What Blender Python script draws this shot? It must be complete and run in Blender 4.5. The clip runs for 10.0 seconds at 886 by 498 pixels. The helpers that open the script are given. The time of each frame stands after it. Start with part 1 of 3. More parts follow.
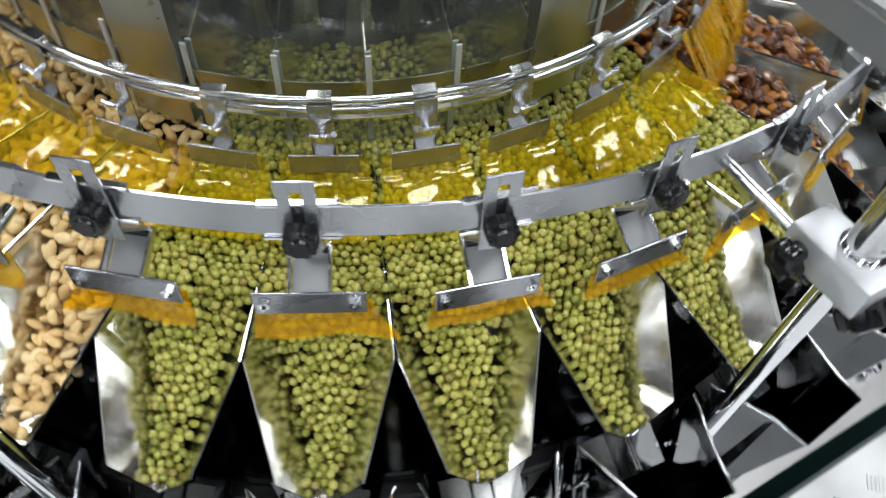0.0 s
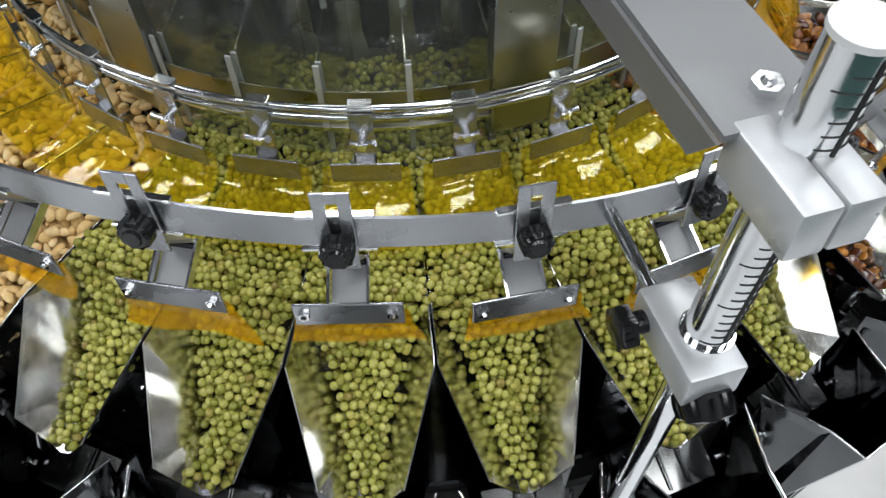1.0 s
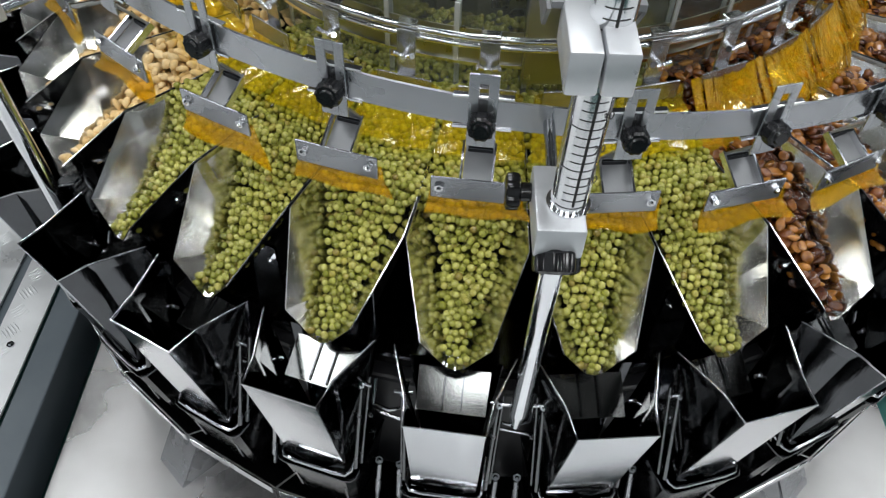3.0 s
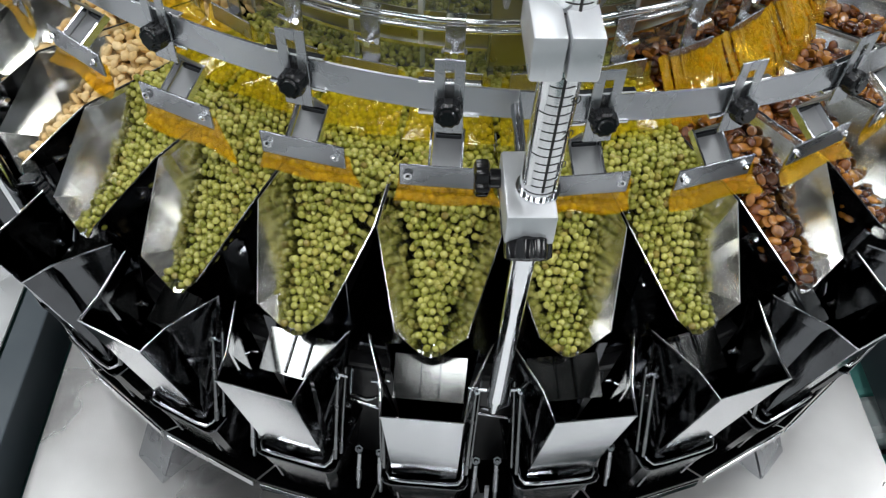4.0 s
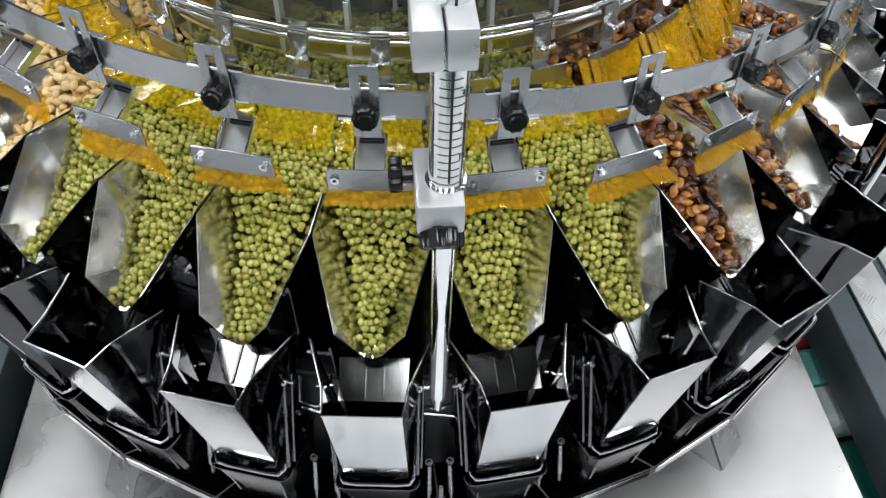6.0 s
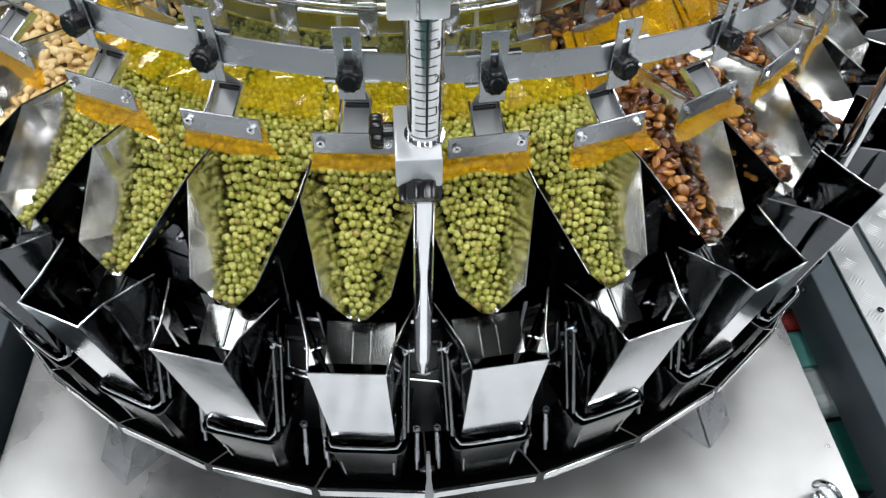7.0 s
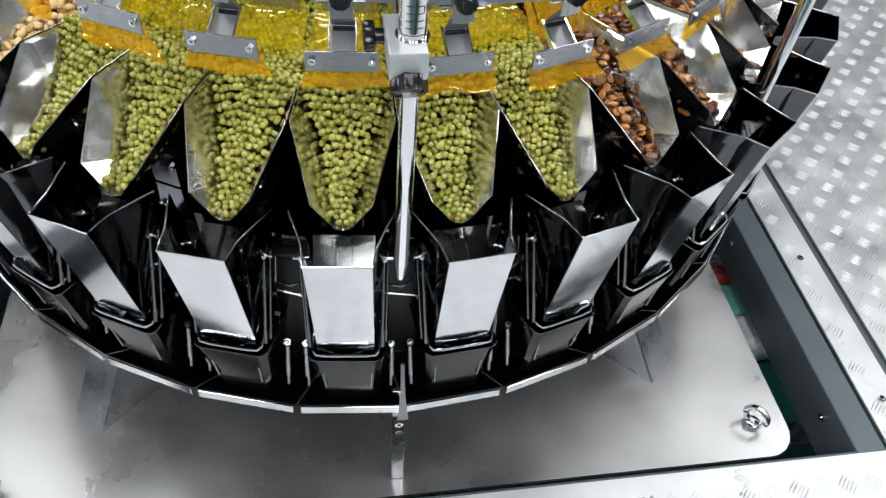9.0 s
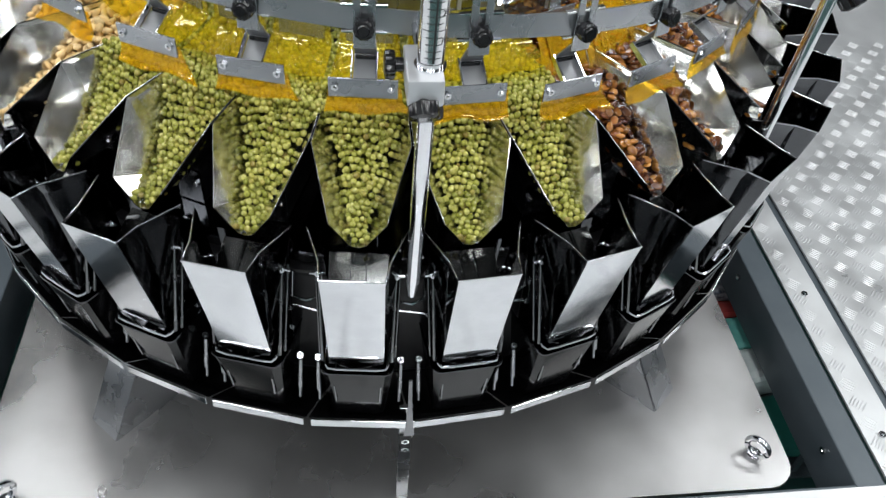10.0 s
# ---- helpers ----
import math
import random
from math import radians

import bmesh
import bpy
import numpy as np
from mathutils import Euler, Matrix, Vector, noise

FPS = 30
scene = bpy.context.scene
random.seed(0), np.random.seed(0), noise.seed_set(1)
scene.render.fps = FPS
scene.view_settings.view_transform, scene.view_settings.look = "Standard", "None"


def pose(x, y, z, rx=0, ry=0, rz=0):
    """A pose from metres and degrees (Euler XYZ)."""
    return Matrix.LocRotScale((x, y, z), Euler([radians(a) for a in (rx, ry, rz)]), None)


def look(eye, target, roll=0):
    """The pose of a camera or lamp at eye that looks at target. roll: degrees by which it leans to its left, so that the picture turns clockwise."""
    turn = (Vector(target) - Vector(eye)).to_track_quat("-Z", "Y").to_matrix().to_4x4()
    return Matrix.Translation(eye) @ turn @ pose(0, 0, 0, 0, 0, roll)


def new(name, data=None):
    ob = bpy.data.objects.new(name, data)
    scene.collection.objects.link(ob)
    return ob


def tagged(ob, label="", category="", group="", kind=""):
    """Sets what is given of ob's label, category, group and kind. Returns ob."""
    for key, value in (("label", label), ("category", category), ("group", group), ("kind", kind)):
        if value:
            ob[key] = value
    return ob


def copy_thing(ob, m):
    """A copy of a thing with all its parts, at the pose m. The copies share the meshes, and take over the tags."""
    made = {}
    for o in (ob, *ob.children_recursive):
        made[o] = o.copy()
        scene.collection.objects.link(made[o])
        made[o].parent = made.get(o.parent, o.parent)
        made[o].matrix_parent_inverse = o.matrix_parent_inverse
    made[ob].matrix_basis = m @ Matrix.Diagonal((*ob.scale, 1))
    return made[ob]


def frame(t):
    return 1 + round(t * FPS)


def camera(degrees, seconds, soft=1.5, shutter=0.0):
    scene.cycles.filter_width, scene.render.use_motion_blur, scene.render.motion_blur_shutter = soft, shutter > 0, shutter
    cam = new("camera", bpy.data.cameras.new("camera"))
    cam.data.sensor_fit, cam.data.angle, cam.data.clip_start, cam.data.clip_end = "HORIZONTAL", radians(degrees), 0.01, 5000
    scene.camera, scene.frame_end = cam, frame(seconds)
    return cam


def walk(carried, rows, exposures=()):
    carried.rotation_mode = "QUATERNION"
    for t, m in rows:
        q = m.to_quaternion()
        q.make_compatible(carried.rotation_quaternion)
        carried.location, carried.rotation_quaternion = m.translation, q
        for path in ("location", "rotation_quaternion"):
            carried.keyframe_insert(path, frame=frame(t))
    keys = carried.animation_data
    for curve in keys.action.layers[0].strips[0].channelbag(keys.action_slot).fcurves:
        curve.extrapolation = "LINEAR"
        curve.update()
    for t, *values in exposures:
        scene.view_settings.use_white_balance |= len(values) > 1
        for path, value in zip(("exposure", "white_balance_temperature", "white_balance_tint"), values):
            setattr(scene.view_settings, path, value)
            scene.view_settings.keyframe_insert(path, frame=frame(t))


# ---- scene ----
cam = camera(58.0, 10.0, soft=1.2, shutter=0.4)
PATH = [
    (0, (-0.483, -1.079, 0.799), (0.169, -0.085, -0.809), 3.7),
    (0.5, (-0.318, -1.143, 0.787), (0.073, -0.021, -0.822), 1.8),
    (1, (-0.249, -1.168, 0.789), (0.072, 0.017, -0.79), -2.1),
    (1.5, (-0.219, -1.197, 0.787), (0.114, 0.018, -0.766), 1.4),
    (2, (-0.126, -1.354, 0.793), (-0.028, -0.051, -0.721), 4.3),
    (2.5, (-0.104, -1.426, 0.813), (-0.138, -0.113, -0.695), 2.0),
    (3.8, (-0.111, -1.419, 0.809), (-0.045, -0.139, -0.726), 2.3),
    (4, (-0.102, -1.414, 0.811), (-0.041, -0.143, -0.732), 2.2),
    (4.5, (-0.091, -1.413, 0.81), (-0.038, -0.157, -0.745), 1.3),
    (5, (-0.075, -1.426, 0.81), (0.028, -0.151, -0.727), 1.3),
    (5.5, (-0.064, -1.44, 0.818), (0.064, -0.116, -0.676), 1.2),
    (6.8, (-0.024, -1.509, 0.813), (0.054, -0.19, -0.689), -0.6),
    (7, (-0.027, -1.515, 0.807), (0.079, -0.195, -0.692), 0.6),
    (7.5, (-0.066, -1.54, 0.781), (0.046, -0.27, -0.76), 2.9),
    (8, (-0.109, -1.617, 0.787), (0.052, -0.286, -0.697), 5.2),
    (8.5, (-0.105, -1.685, 0.81), (0.125, -0.347, -0.658), 4.1),
    (9, (-0.095, -1.699, 0.804), (0.164, -0.369, -0.668), 4.4),
    (9.5, (-0.135, -1.723, 0.812), (0.151, -0.382, -0.644), 8.3),
    (10, (-0.101, -1.748, 0.831), (0.133, -0.358, -0.588), 5.1),
]
EXPOSURE = [(0.0, -0.12), (0.5, -0.25), (1.5, -0.42), (2.0, -0.50), (2.5, -0.34), (4.0, -0.26), (5.0, -0.30), (5.5, -0.18), (7.0, 0.08), (8.0, 0.10), (10.0, 0.03)]
walk(cam, [(t, look(eye, target, roll)) for t, eye, target, roll in PATH], EXPOSURE)

# ---- light and world ----
world = bpy.data.worlds.new("hall_air")
scene.world = world
world.use_nodes = True
world.node_tree.nodes["Background"].inputs[0].default_value = (0.75, 0.85, 1.0, 1)
world.node_tree.nodes["Background"].inputs[1].default_value = 0.05

HEADS = 32
PITCH = 360.0 / HEADS
PLATE_Z, DECK_Z, PIT_Z, CEIL_Z = -0.83, -0.75, -1.75, 2.75
# rows at y -4.4, x 3.2 and x 5.2 are added brightening lamps
LAMPS = [(x, y) for x in (-1.6, 0.0, 1.6) for y in (-4.4, -3.0, -1.6, -0.2, 1.2)] + [(x, y) for x in (-3.2, 3.2) for y in (-1.6, 0.6)] + [(x, y) for x in (-5.2, 5.2) for y in (-3.6, -1.4, 0.8)]
for lx, ly in LAMPS:
    data = bpy.data.lights.new("panel_light", "AREA")
    # outermost added lamps are stronger, so side walls mirror brightly in the pans
    data.shape, data.size, data.size_y, data.energy = "RECTANGLE", 0.56, 0.56, 17.0 if abs(lx) < 4 else 42.0
    data.color = (0.95, 0.98, 1.0)
    lamp = new("panel_light", data)
    lamp.location = (lx, ly, CEIL_Z - 0.045)


# ---- materials ----
def nodes_of(name):
    m = bpy.data.materials.new(name)
    m.use_nodes = True
    nt = m.node_tree
    return m, nt, nt.nodes["Principled BSDF"]


def ramp(nt, fac, stops):
    n = nt.nodes.new("ShaderNodeValToRGB")
    while len(n.color_ramp.elements) < len(stops):
        n.color_ramp.elements.new(0.5)
    for e, (p, c) in zip(n.color_ramp.elements, stops):
        e.position, e.color = p, (*c, 1)
    nt.links.new(fac, n.inputs[0])
    return n.outputs[0]


def tex(nt, kind, scale, detail=3.0, stretch=(1, 1, 1)):
    co = nt.nodes.new("ShaderNodeTexCoord")
    mp = nt.nodes.new("ShaderNodeMapping")
    mp.inputs["Scale"].default_value = stretch
    nt.links.new(co.outputs["Object"], mp.inputs[0])
    n = nt.nodes.new(kind)
    n.inputs["Scale"].default_value = scale
    if "Detail" in n.inputs:
        n.inputs["Detail"].default_value = detail
    nt.links.new(mp.outputs[0], n.inputs[0])
    return n


def metal(name, color, rough, brush=(1, 1, 1), bump=0.05, spread=0.12, smear=25.0, metallic=1.0, stain=None):
    m, nt, b = nodes_of(name)
    b.inputs["Metallic"].default_value = metallic
    a = tex(nt, "ShaderNodeTexNoise", smear, 4.0)
    g = tex(nt, "ShaderNodeTexNoise", 420.0, 2.0, brush)
    dark = stain or tuple(c * (1 - spread) for c in color)
    nt.links.new(ramp(nt, a.outputs[0], [(0.3, dark), (0.7, color)]), b.inputs["Base Color"])
    nt.links.new(ramp(nt, a.outputs[0], [(0.25, (rough * 0.6,) * 3), (0.75, (rough * 1.35,) * 3)]), b.inputs["Roughness"])
    bp = nt.nodes.new("ShaderNodeBump")
    bp.inputs["Strength"].default_value, bp.inputs["Distance"].default_value = bump, 0.001
    nt.links.new(g.outputs[0], bp.inputs["Height"])
    nt.links.new(bp.outputs[0], b.inputs["Normal"])
    return m


def solid(name, c1, c2, rough, scale=40.0, bump=0.1, coat=0.0, spec=0.5):
    m, nt, b = nodes_of(name)
    a = tex(nt, "ShaderNodeTexNoise", scale, 5.0)
    nt.links.new(ramp(nt, a.outputs[0], [(0.3, c1), (0.7, c2)]), b.inputs["Base Color"])
    b.inputs["Roughness"].default_value = rough
    b.inputs["Coat Weight"].default_value = coat
    b.inputs["Specular IOR Level"].default_value = spec
    bp = nt.nodes.new("ShaderNodeBump")
    bp.inputs["Strength"].default_value, bp.inputs["Distance"].default_value = bump, 0.002
    nt.links.new(a.outputs[0], bp.inputs["Height"])
    nt.links.new(bp.outputs[0], b.inputs["Normal"])
    return m


def kernel(name, stops, rough, scale, coat=0.0, bump=0.3, speckle=0.75):
    """A crop of grains: each island its own tint, with speckle and fine relief."""
    m, nt, b = nodes_of(name)
    geo = nt.nodes.new("ShaderNodeNewGeometry")
    tint = ramp(nt, geo.outputs["Random Per Island"], stops)
    a = tex(nt, "ShaderNodeTexNoise", scale, 4.0)
    mix = nt.nodes.new("ShaderNodeMix")
    mix.data_type, mix.blend_type = "RGBA", "MULTIPLY"
    mix.inputs[0].default_value = speckle
    nt.links.new(tint, mix.inputs[6])
    nt.links.new(ramp(nt, a.outputs[0], [(0.35, (0.45, 0.42, 0.4)), (0.62, (1, 1, 1))]), mix.inputs[7])
    nt.links.new(mix.outputs[2], b.inputs["Base Color"])
    b.inputs["Roughness"].default_value = rough
    b.inputs["Coat Weight"].default_value = coat
    bp = nt.nodes.new("ShaderNodeBump")
    bp.inputs["Strength"].default_value, bp.inputs["Distance"].default_value = bump, 0.002
    nt.links.new(a.outputs[0], bp.inputs["Height"])
    nt.links.new(bp.outputs[0], b.inputs["Normal"])
    return m


def film_sheet(name, tint, body, clear, rough=0.12):
    """A tinted see-through plastic sheet."""
    m, nt, b = nodes_of(name)
    out = nt.nodes["Material Output"]
    a = tex(nt, "ShaderNodeTexNoise", 30.0, 3.0)
    nt.links.new(ramp(nt, a.outputs[0], [(0.3, tuple(c * 0.75 for c in body)), (0.7, body)]), b.inputs["Base Color"])
    b.inputs["Roughness"].default_value = rough
    bp = nt.nodes.new("ShaderNodeBump")
    bp.inputs["Strength"].default_value, bp.inputs["Distance"].default_value = 0.25, 0.004
    nt.links.new(a.outputs[0], bp.inputs["Height"])
    nt.links.new(bp.outputs[0], b.inputs["Normal"])
    tr = nt.nodes.new("ShaderNodeBsdfTransparent")
    tr.inputs[0].default_value = (*tint, 1)
    mx = nt.nodes.new("ShaderNodeMixShader")
    mx.inputs[0].default_value = clear
    nt.links.new(b.outputs[0], mx.inputs[1])
    nt.links.new(tr.outputs[0], mx.inputs[2])
    gl = nt.nodes.new("ShaderNodeBsdfGlossy")
    gl.inputs["Roughness"].default_value = rough * 0.6
    nt.links.new(bp.outputs[0], gl.inputs["Normal"])
    lw = nt.nodes.new("ShaderNodeLayerWeight")
    lw.inputs[0].default_value = 0.5
    nt.links.new(bp.outputs[0], lw.inputs["Normal"])
    po = nt.nodes.new("ShaderNodeMath")
    po.operation, po.inputs[1].default_value = "POWER", 4.0
    nt.links.new(lw.outputs["Facing"], po.inputs[0])
    fr = nt.nodes.new("ShaderNodeMath")
    fr.operation, fr.inputs[1].default_value, fr.inputs[2].default_value = "MULTIPLY_ADD", 0.30, 0.035
    nt.links.new(po.outputs[0], fr.inputs[0])
    top = nt.nodes.new("ShaderNodeMixShader")
    nt.links.new(fr.outputs[0], top.inputs[0])
    nt.links.new(mx.outputs[0], top.inputs[1])
    nt.links.new(gl.outputs[0], top.inputs[2])
    nt.links.new(top.outputs[0], out.inputs[0])
    return m


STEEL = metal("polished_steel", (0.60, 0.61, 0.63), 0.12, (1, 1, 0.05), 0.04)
MIDSTEEL = metal("dulled_polished_steel", (0.20, 0.203, 0.208), 0.24, (1, 1, 0.05), 0.03)
HUBSTEEL = metal("brushed_hub_steel", (0.50, 0.49, 0.42), 0.14, (1, 1, 0.02), 0.08)
TROUGH = metal("pan_steel", (0.74, 0.745, 0.76), 0.15, (1, 1, 0.05), 0.025, stain=(0.64, 0.63, 0.56))
# slide panel steel, its colour lowered for the shade inside the hoppers
SHADEMIRROR = metal("mirror_steel", (0.16, 0.163, 0.16), 0.12, (1, 1, 0.1), 0.02)
# the polished steel again, its base darkened to imitate shade
SHADESTEEL = metal("dark_mirror_steel", (0.105, 0.108, 0.114), 0.09, (1, 1, 0.1), 0.04)
CHROME = metal("chrome", (0.82, 0.83, 0.85), 0.13, bump=0.01, spread=0.05)
BRUSHED = metal("brushed_steel_plate", (0.62, 0.615, 0.61), 0.31, (1, 0.03, 1), 0.14, 0.30, 3.2, 0.84)
APRON = metal("dull_apron_steel", (0.46, 0.455, 0.38), 0.34, (1, 1, 0.05), 0.05)
SATIN = metal("satin_grey_steel", (0.45, 0.46, 0.48), 0.28, (1, 1, 0.05), 0.05, smear=7.0, metallic=0.95)
ALLOY = metal("cast_aluminium", (0.66, 0.675, 0.695), 0.38, bump=0.10, metallic=0.6)
CHECKER = metal("checker_plate", (0.72, 0.73, 0.735), 0.42, bump=0.1, smear=9.0, spread=0.14, metallic=0.62)
BLACK = solid("black_plastic", (0.004, 0.004, 0.0045), (0.008, 0.008, 0.009), 0.15, bump=0.04)
# near-black base and weak gloss imitate deep shade low in the machine
SHADEBLACK = solid("gloss_black_coating", (0.002, 0.002, 0.0022), (0.0035, 0.0035, 0.004), 0.14, bump=0.02, spec=0.12)
# base lowered to near-black so the machine's gaps read as full shade
DARKVOID = solid("black_housing", (0.003, 0.003, 0.0035), (0.006, 0.006, 0.007), 0.35, spec=0.25)
GREYARM = metal("grey_arm_steel", (0.28, 0.285, 0.295), 0.45, (1, 1, 0.05), 0.10, metallic=0.6)
BEAM = solid("blue_grey_paint", (0.075, 0.095, 0.11), (0.10, 0.12, 0.135), 0.4, 8.0)
INK = solid("black_ink", (0.01, 0.01, 0.01), (0.015, 0.015, 0.015), 0.6)
SCALE = metal("scale_tube_metal", (0.78, 0.79, 0.80), 0.13, bump=0.02, metallic=0.97)
FLAP = film_sheet("amber_sheet", (1.0, 0.80, 0.18), (0.95, 0.56, 0.015), 0.76, 0.08)
YELLOW = film_sheet("yellow_sheet", (1.0, 0.94, 0.44), (0.95, 0.70, 0.03), 0.89, 0.07)
FRINGE = film_sheet("fringe_sheet", (1.0, 0.84, 0.22), (0.95, 0.58, 0.015), 0.68, 0.07)
CLEAR = film_sheet("clear_sheet", (0.93, 0.95, 0.93), (0.4, 0.42, 0.4), 0.92, 0.05)
PEA = kernel("green_pea_skin", [(0.0, (0.22, 0.235, 0.030)), (0.35, (0.35, 0.355, 0.062)), (0.75, (0.51, 0.495, 0.125)), (0.92, (0.40, 0.36, 0.075)), (1.0, (0.24, 0.18, 0.036))], 0.26, 240.0, 0.25, speckle=0.45)
NUT = kernel("pale_kernel_skin", [(0.0, (0.66, 0.43, 0.17)), (0.5, (0.80, 0.57, 0.26)), (1.0, (0.88, 0.68, 0.38))], 0.5, 120.0, speckle=0.3)
BEAN = kernel("roasted_bean_skin", [(0.0, (0.045, 0.010, 0.003)), (0.4, (0.13, 0.036, 0.006)), (0.68, (0.60, 0.25, 0.035)), (0.85, (0.19, 0.055, 0.010)), (1.0, (0.06, 0.015, 0.004))], 0.20, 90.0, 0.5)
WALL = solid("white_wall_paint", (0.74, 0.76, 0.79), (0.80, 0.82, 0.84), 0.7, 3.0)
CEILING = solid("grey_ceiling_paint", (0.025, 0.026, 0.028), (0.035, 0.036, 0.038), 0.8, 3.0)
FLOOR = solid("green_floor_paint", (0.012, 0.06, 0.055), (0.02, 0.085, 0.075), 0.35, 4.0)
FRAME = solid("white_lamp_frame", (0.7, 0.7, 0.7), (0.78, 0.78, 0.78), 0.5)


# ---- mesh tools ----
def P(r, s, z):
    """A point of a head: radius, way to its right, height."""
    return Vector((s, -r, z))


def turn(k):
    """The pose of head k; the seam between heads 0 and 1 faces the front."""
    return pose(0, 0, 0, 0, 0, (k - 0.5) * PITCH)


def sheet(bm, pts, th, flip=False):
    """A flat or slightly bent panel of thickness th."""
    pts = [Vector(p) for p in pts]
    n = Vector((0, 0, 0))
    for a, b in zip(pts, pts[1:] + pts[:1]):
        n += a.cross(b)
    n.normalize()
    n *= -th if flip else th
    lo = [bm.verts.new(p) for p in pts]
    hi = [bm.verts.new(p + n) for p in pts]
    bm.faces.new(lo[::-1])
    bm.faces.new(hi)
    for i in range(len(pts)):
        j = (i + 1) % len(pts)
        bm.faces.new((lo[i], lo[j], hi[j], hi[i]))
    return bm


def box(bm, c, size, m=None, bev=0.0):
    made = bmesh.ops.create_cube(bm, size=1.0, matrix=Matrix.LocRotScale(Vector(c), m, Vector(size)))
    if bev:
        edges = list({e for v in made["verts"] for e in v.link_edges})
        bmesh.ops.bevel(bm, geom=edges, offset=bev, segments=2, affect="EDGES", profile=0.5)
    return bm


def rod(bm, a, b, r, r2=None, seg=14, cap=True):
    a, b = Vector(a), Vector(b)
    d = b - a
    q = d.to_track_quat("Z", "Y").to_matrix().to_4x4()
    bmesh.ops.create_cone(bm, cap_ends=cap, segments=seg, radius1=r, radius2=r if r2 is None else r2, depth=d.length, matrix=Matrix.Translation((a + b) / 2) @ q)
    return bm


def tube(bm, pts, r, seg=8, closed=False):
    pts = [Vector(p) for p in pts]
    n, rings = len(pts), []
    for i, p in enumerate(pts):
        a = pts[i - 1] if (i or closed) else p
        b = pts[(i + 1) % n] if (i < n - 1 or closed) else p
        q = (b - a).to_track_quat("Z", "Y").to_matrix()
        rings.append([bm.verts.new(p + q @ Vector((r * math.cos(6.28319 * j / seg), r * math.sin(6.28319 * j / seg), 0))) for j in range(seg)])
    for i in range(n if closed else n - 1):
        u, v = rings[i], rings[(i + 1) % n]
        for j in range(seg):
            bm.faces.new((u[j], u[(j + 1) % seg], v[(j + 1) % seg], v[j]))
    if not closed:
        bm.faces.new(rings[0][::-1])
        bm.faces.new(rings[-1])
    return bm


def lathe(bm, profile, seg=128, closed=True):
    rings = [[bm.verts.new((r * math.sin(6.283185 * i / seg), -r * math.cos(6.283185 * i / seg), z)) for i in range(seg)] for r, z in profile]
    n = len(rings)
    for a in range(n if closed else n - 1):
        u, v = rings[a], rings[(a + 1) % n]
        for i in range(seg):
            j = (i + 1) % seg
            bm.faces.new((u[i], u[j], v[j], v[i]))
    return bm


def bolt(bm, p, n, r=0.006, h=0.005):
    p, n = Vector(p), Vector(n).normalized()
    rod(bm, p, p + n * h, r, seg=6)
    rod(bm, p + n * h, p + n * (h + 0.003), r * 0.55, r * 0.3, seg=8)
    return bm


def star_knob(bm, c, axis, r, h, lobes=6):
    """A lobed hand knob."""
    c, axis = Vector(c), Vector(axis).normalized()
    q = axis.to_track_quat("Z", "Y").to_matrix()
    seg, rings = lobes * 6, []
    for z, f in ((0, 0.80), (0.12, 0.97), (0.5, 1.0), (0.88, 0.97), (1.0, 0.78)):
        ring = []
        for i in range(seg):
            a = 6.283185 * i / seg
            rr = r * f * (1 + (0.10 if lobes < 8 else 0.05) * math.cos(lobes * a))
            ring.append(bm.verts.new(c + q @ Vector((rr * math.cos(a), rr * math.sin(a), h * z))))
        rings.append(ring)
    for u, v in zip(rings, rings[1:]):
        for i in range(seg):
            j = (i + 1) % seg
            bm.faces.new((u[i], u[j], v[j], v[i]))
    bm.faces.new(rings[0][::-1])
    bm.faces.new(rings[-1])
    return bm


def mesh_of(name, bm, material, smooth=None):
    me = bpy.data.meshes.new(name)
    bmesh.ops.recalc_face_normals(bm, faces=bm.faces)
    bm.to_mesh(me)
    bm.free()
    me.materials.append(material)
    if smooth is not None:
        me.shade_smooth()
        me.set_sharp_from_angle(angle=radians(smooth))
    return me


def thing(name, origin, label, category, group=""):
    """An Empty at a thing's base, built at the seam's own angle."""
    ob = new(name)
    ob.empty_display_size = 0.05
    ob.location = origin
    return tagged(ob, label, category, group)


def part(name, bm, material, parent, label="", smooth=None):
    """One mesh under a thing or a part; its points are given in the head's frame."""
    o = Vector((0, 0, 0))
    p = parent
    while p is not None:
        o += p.location
        p = p.parent
    for v in bm.verts:
        v.co -= o
    ob = new(name, mesh_of(name, bm, material, smooth))
    ob.parent = parent
    return tagged(ob, label)


def lone(name, bm, material, label, category, group="", kind="", smooth=None):
    """A thing of one mesh."""
    return tagged(new(name, mesh_of(name, bm, material, smooth)), label, category, group, kind)


def spread(ob, heads):
    """Copies of a thing built in the head's frame, one at each head given."""
    o = Matrix.Translation(ob.location)
    first, *rest = heads
    for k in rest:
        copy_thing(ob, turn(k) @ o)
    ob.matrix_basis = turn(first) @ o


B = bmesh.new
ALL = range(-15, 17)


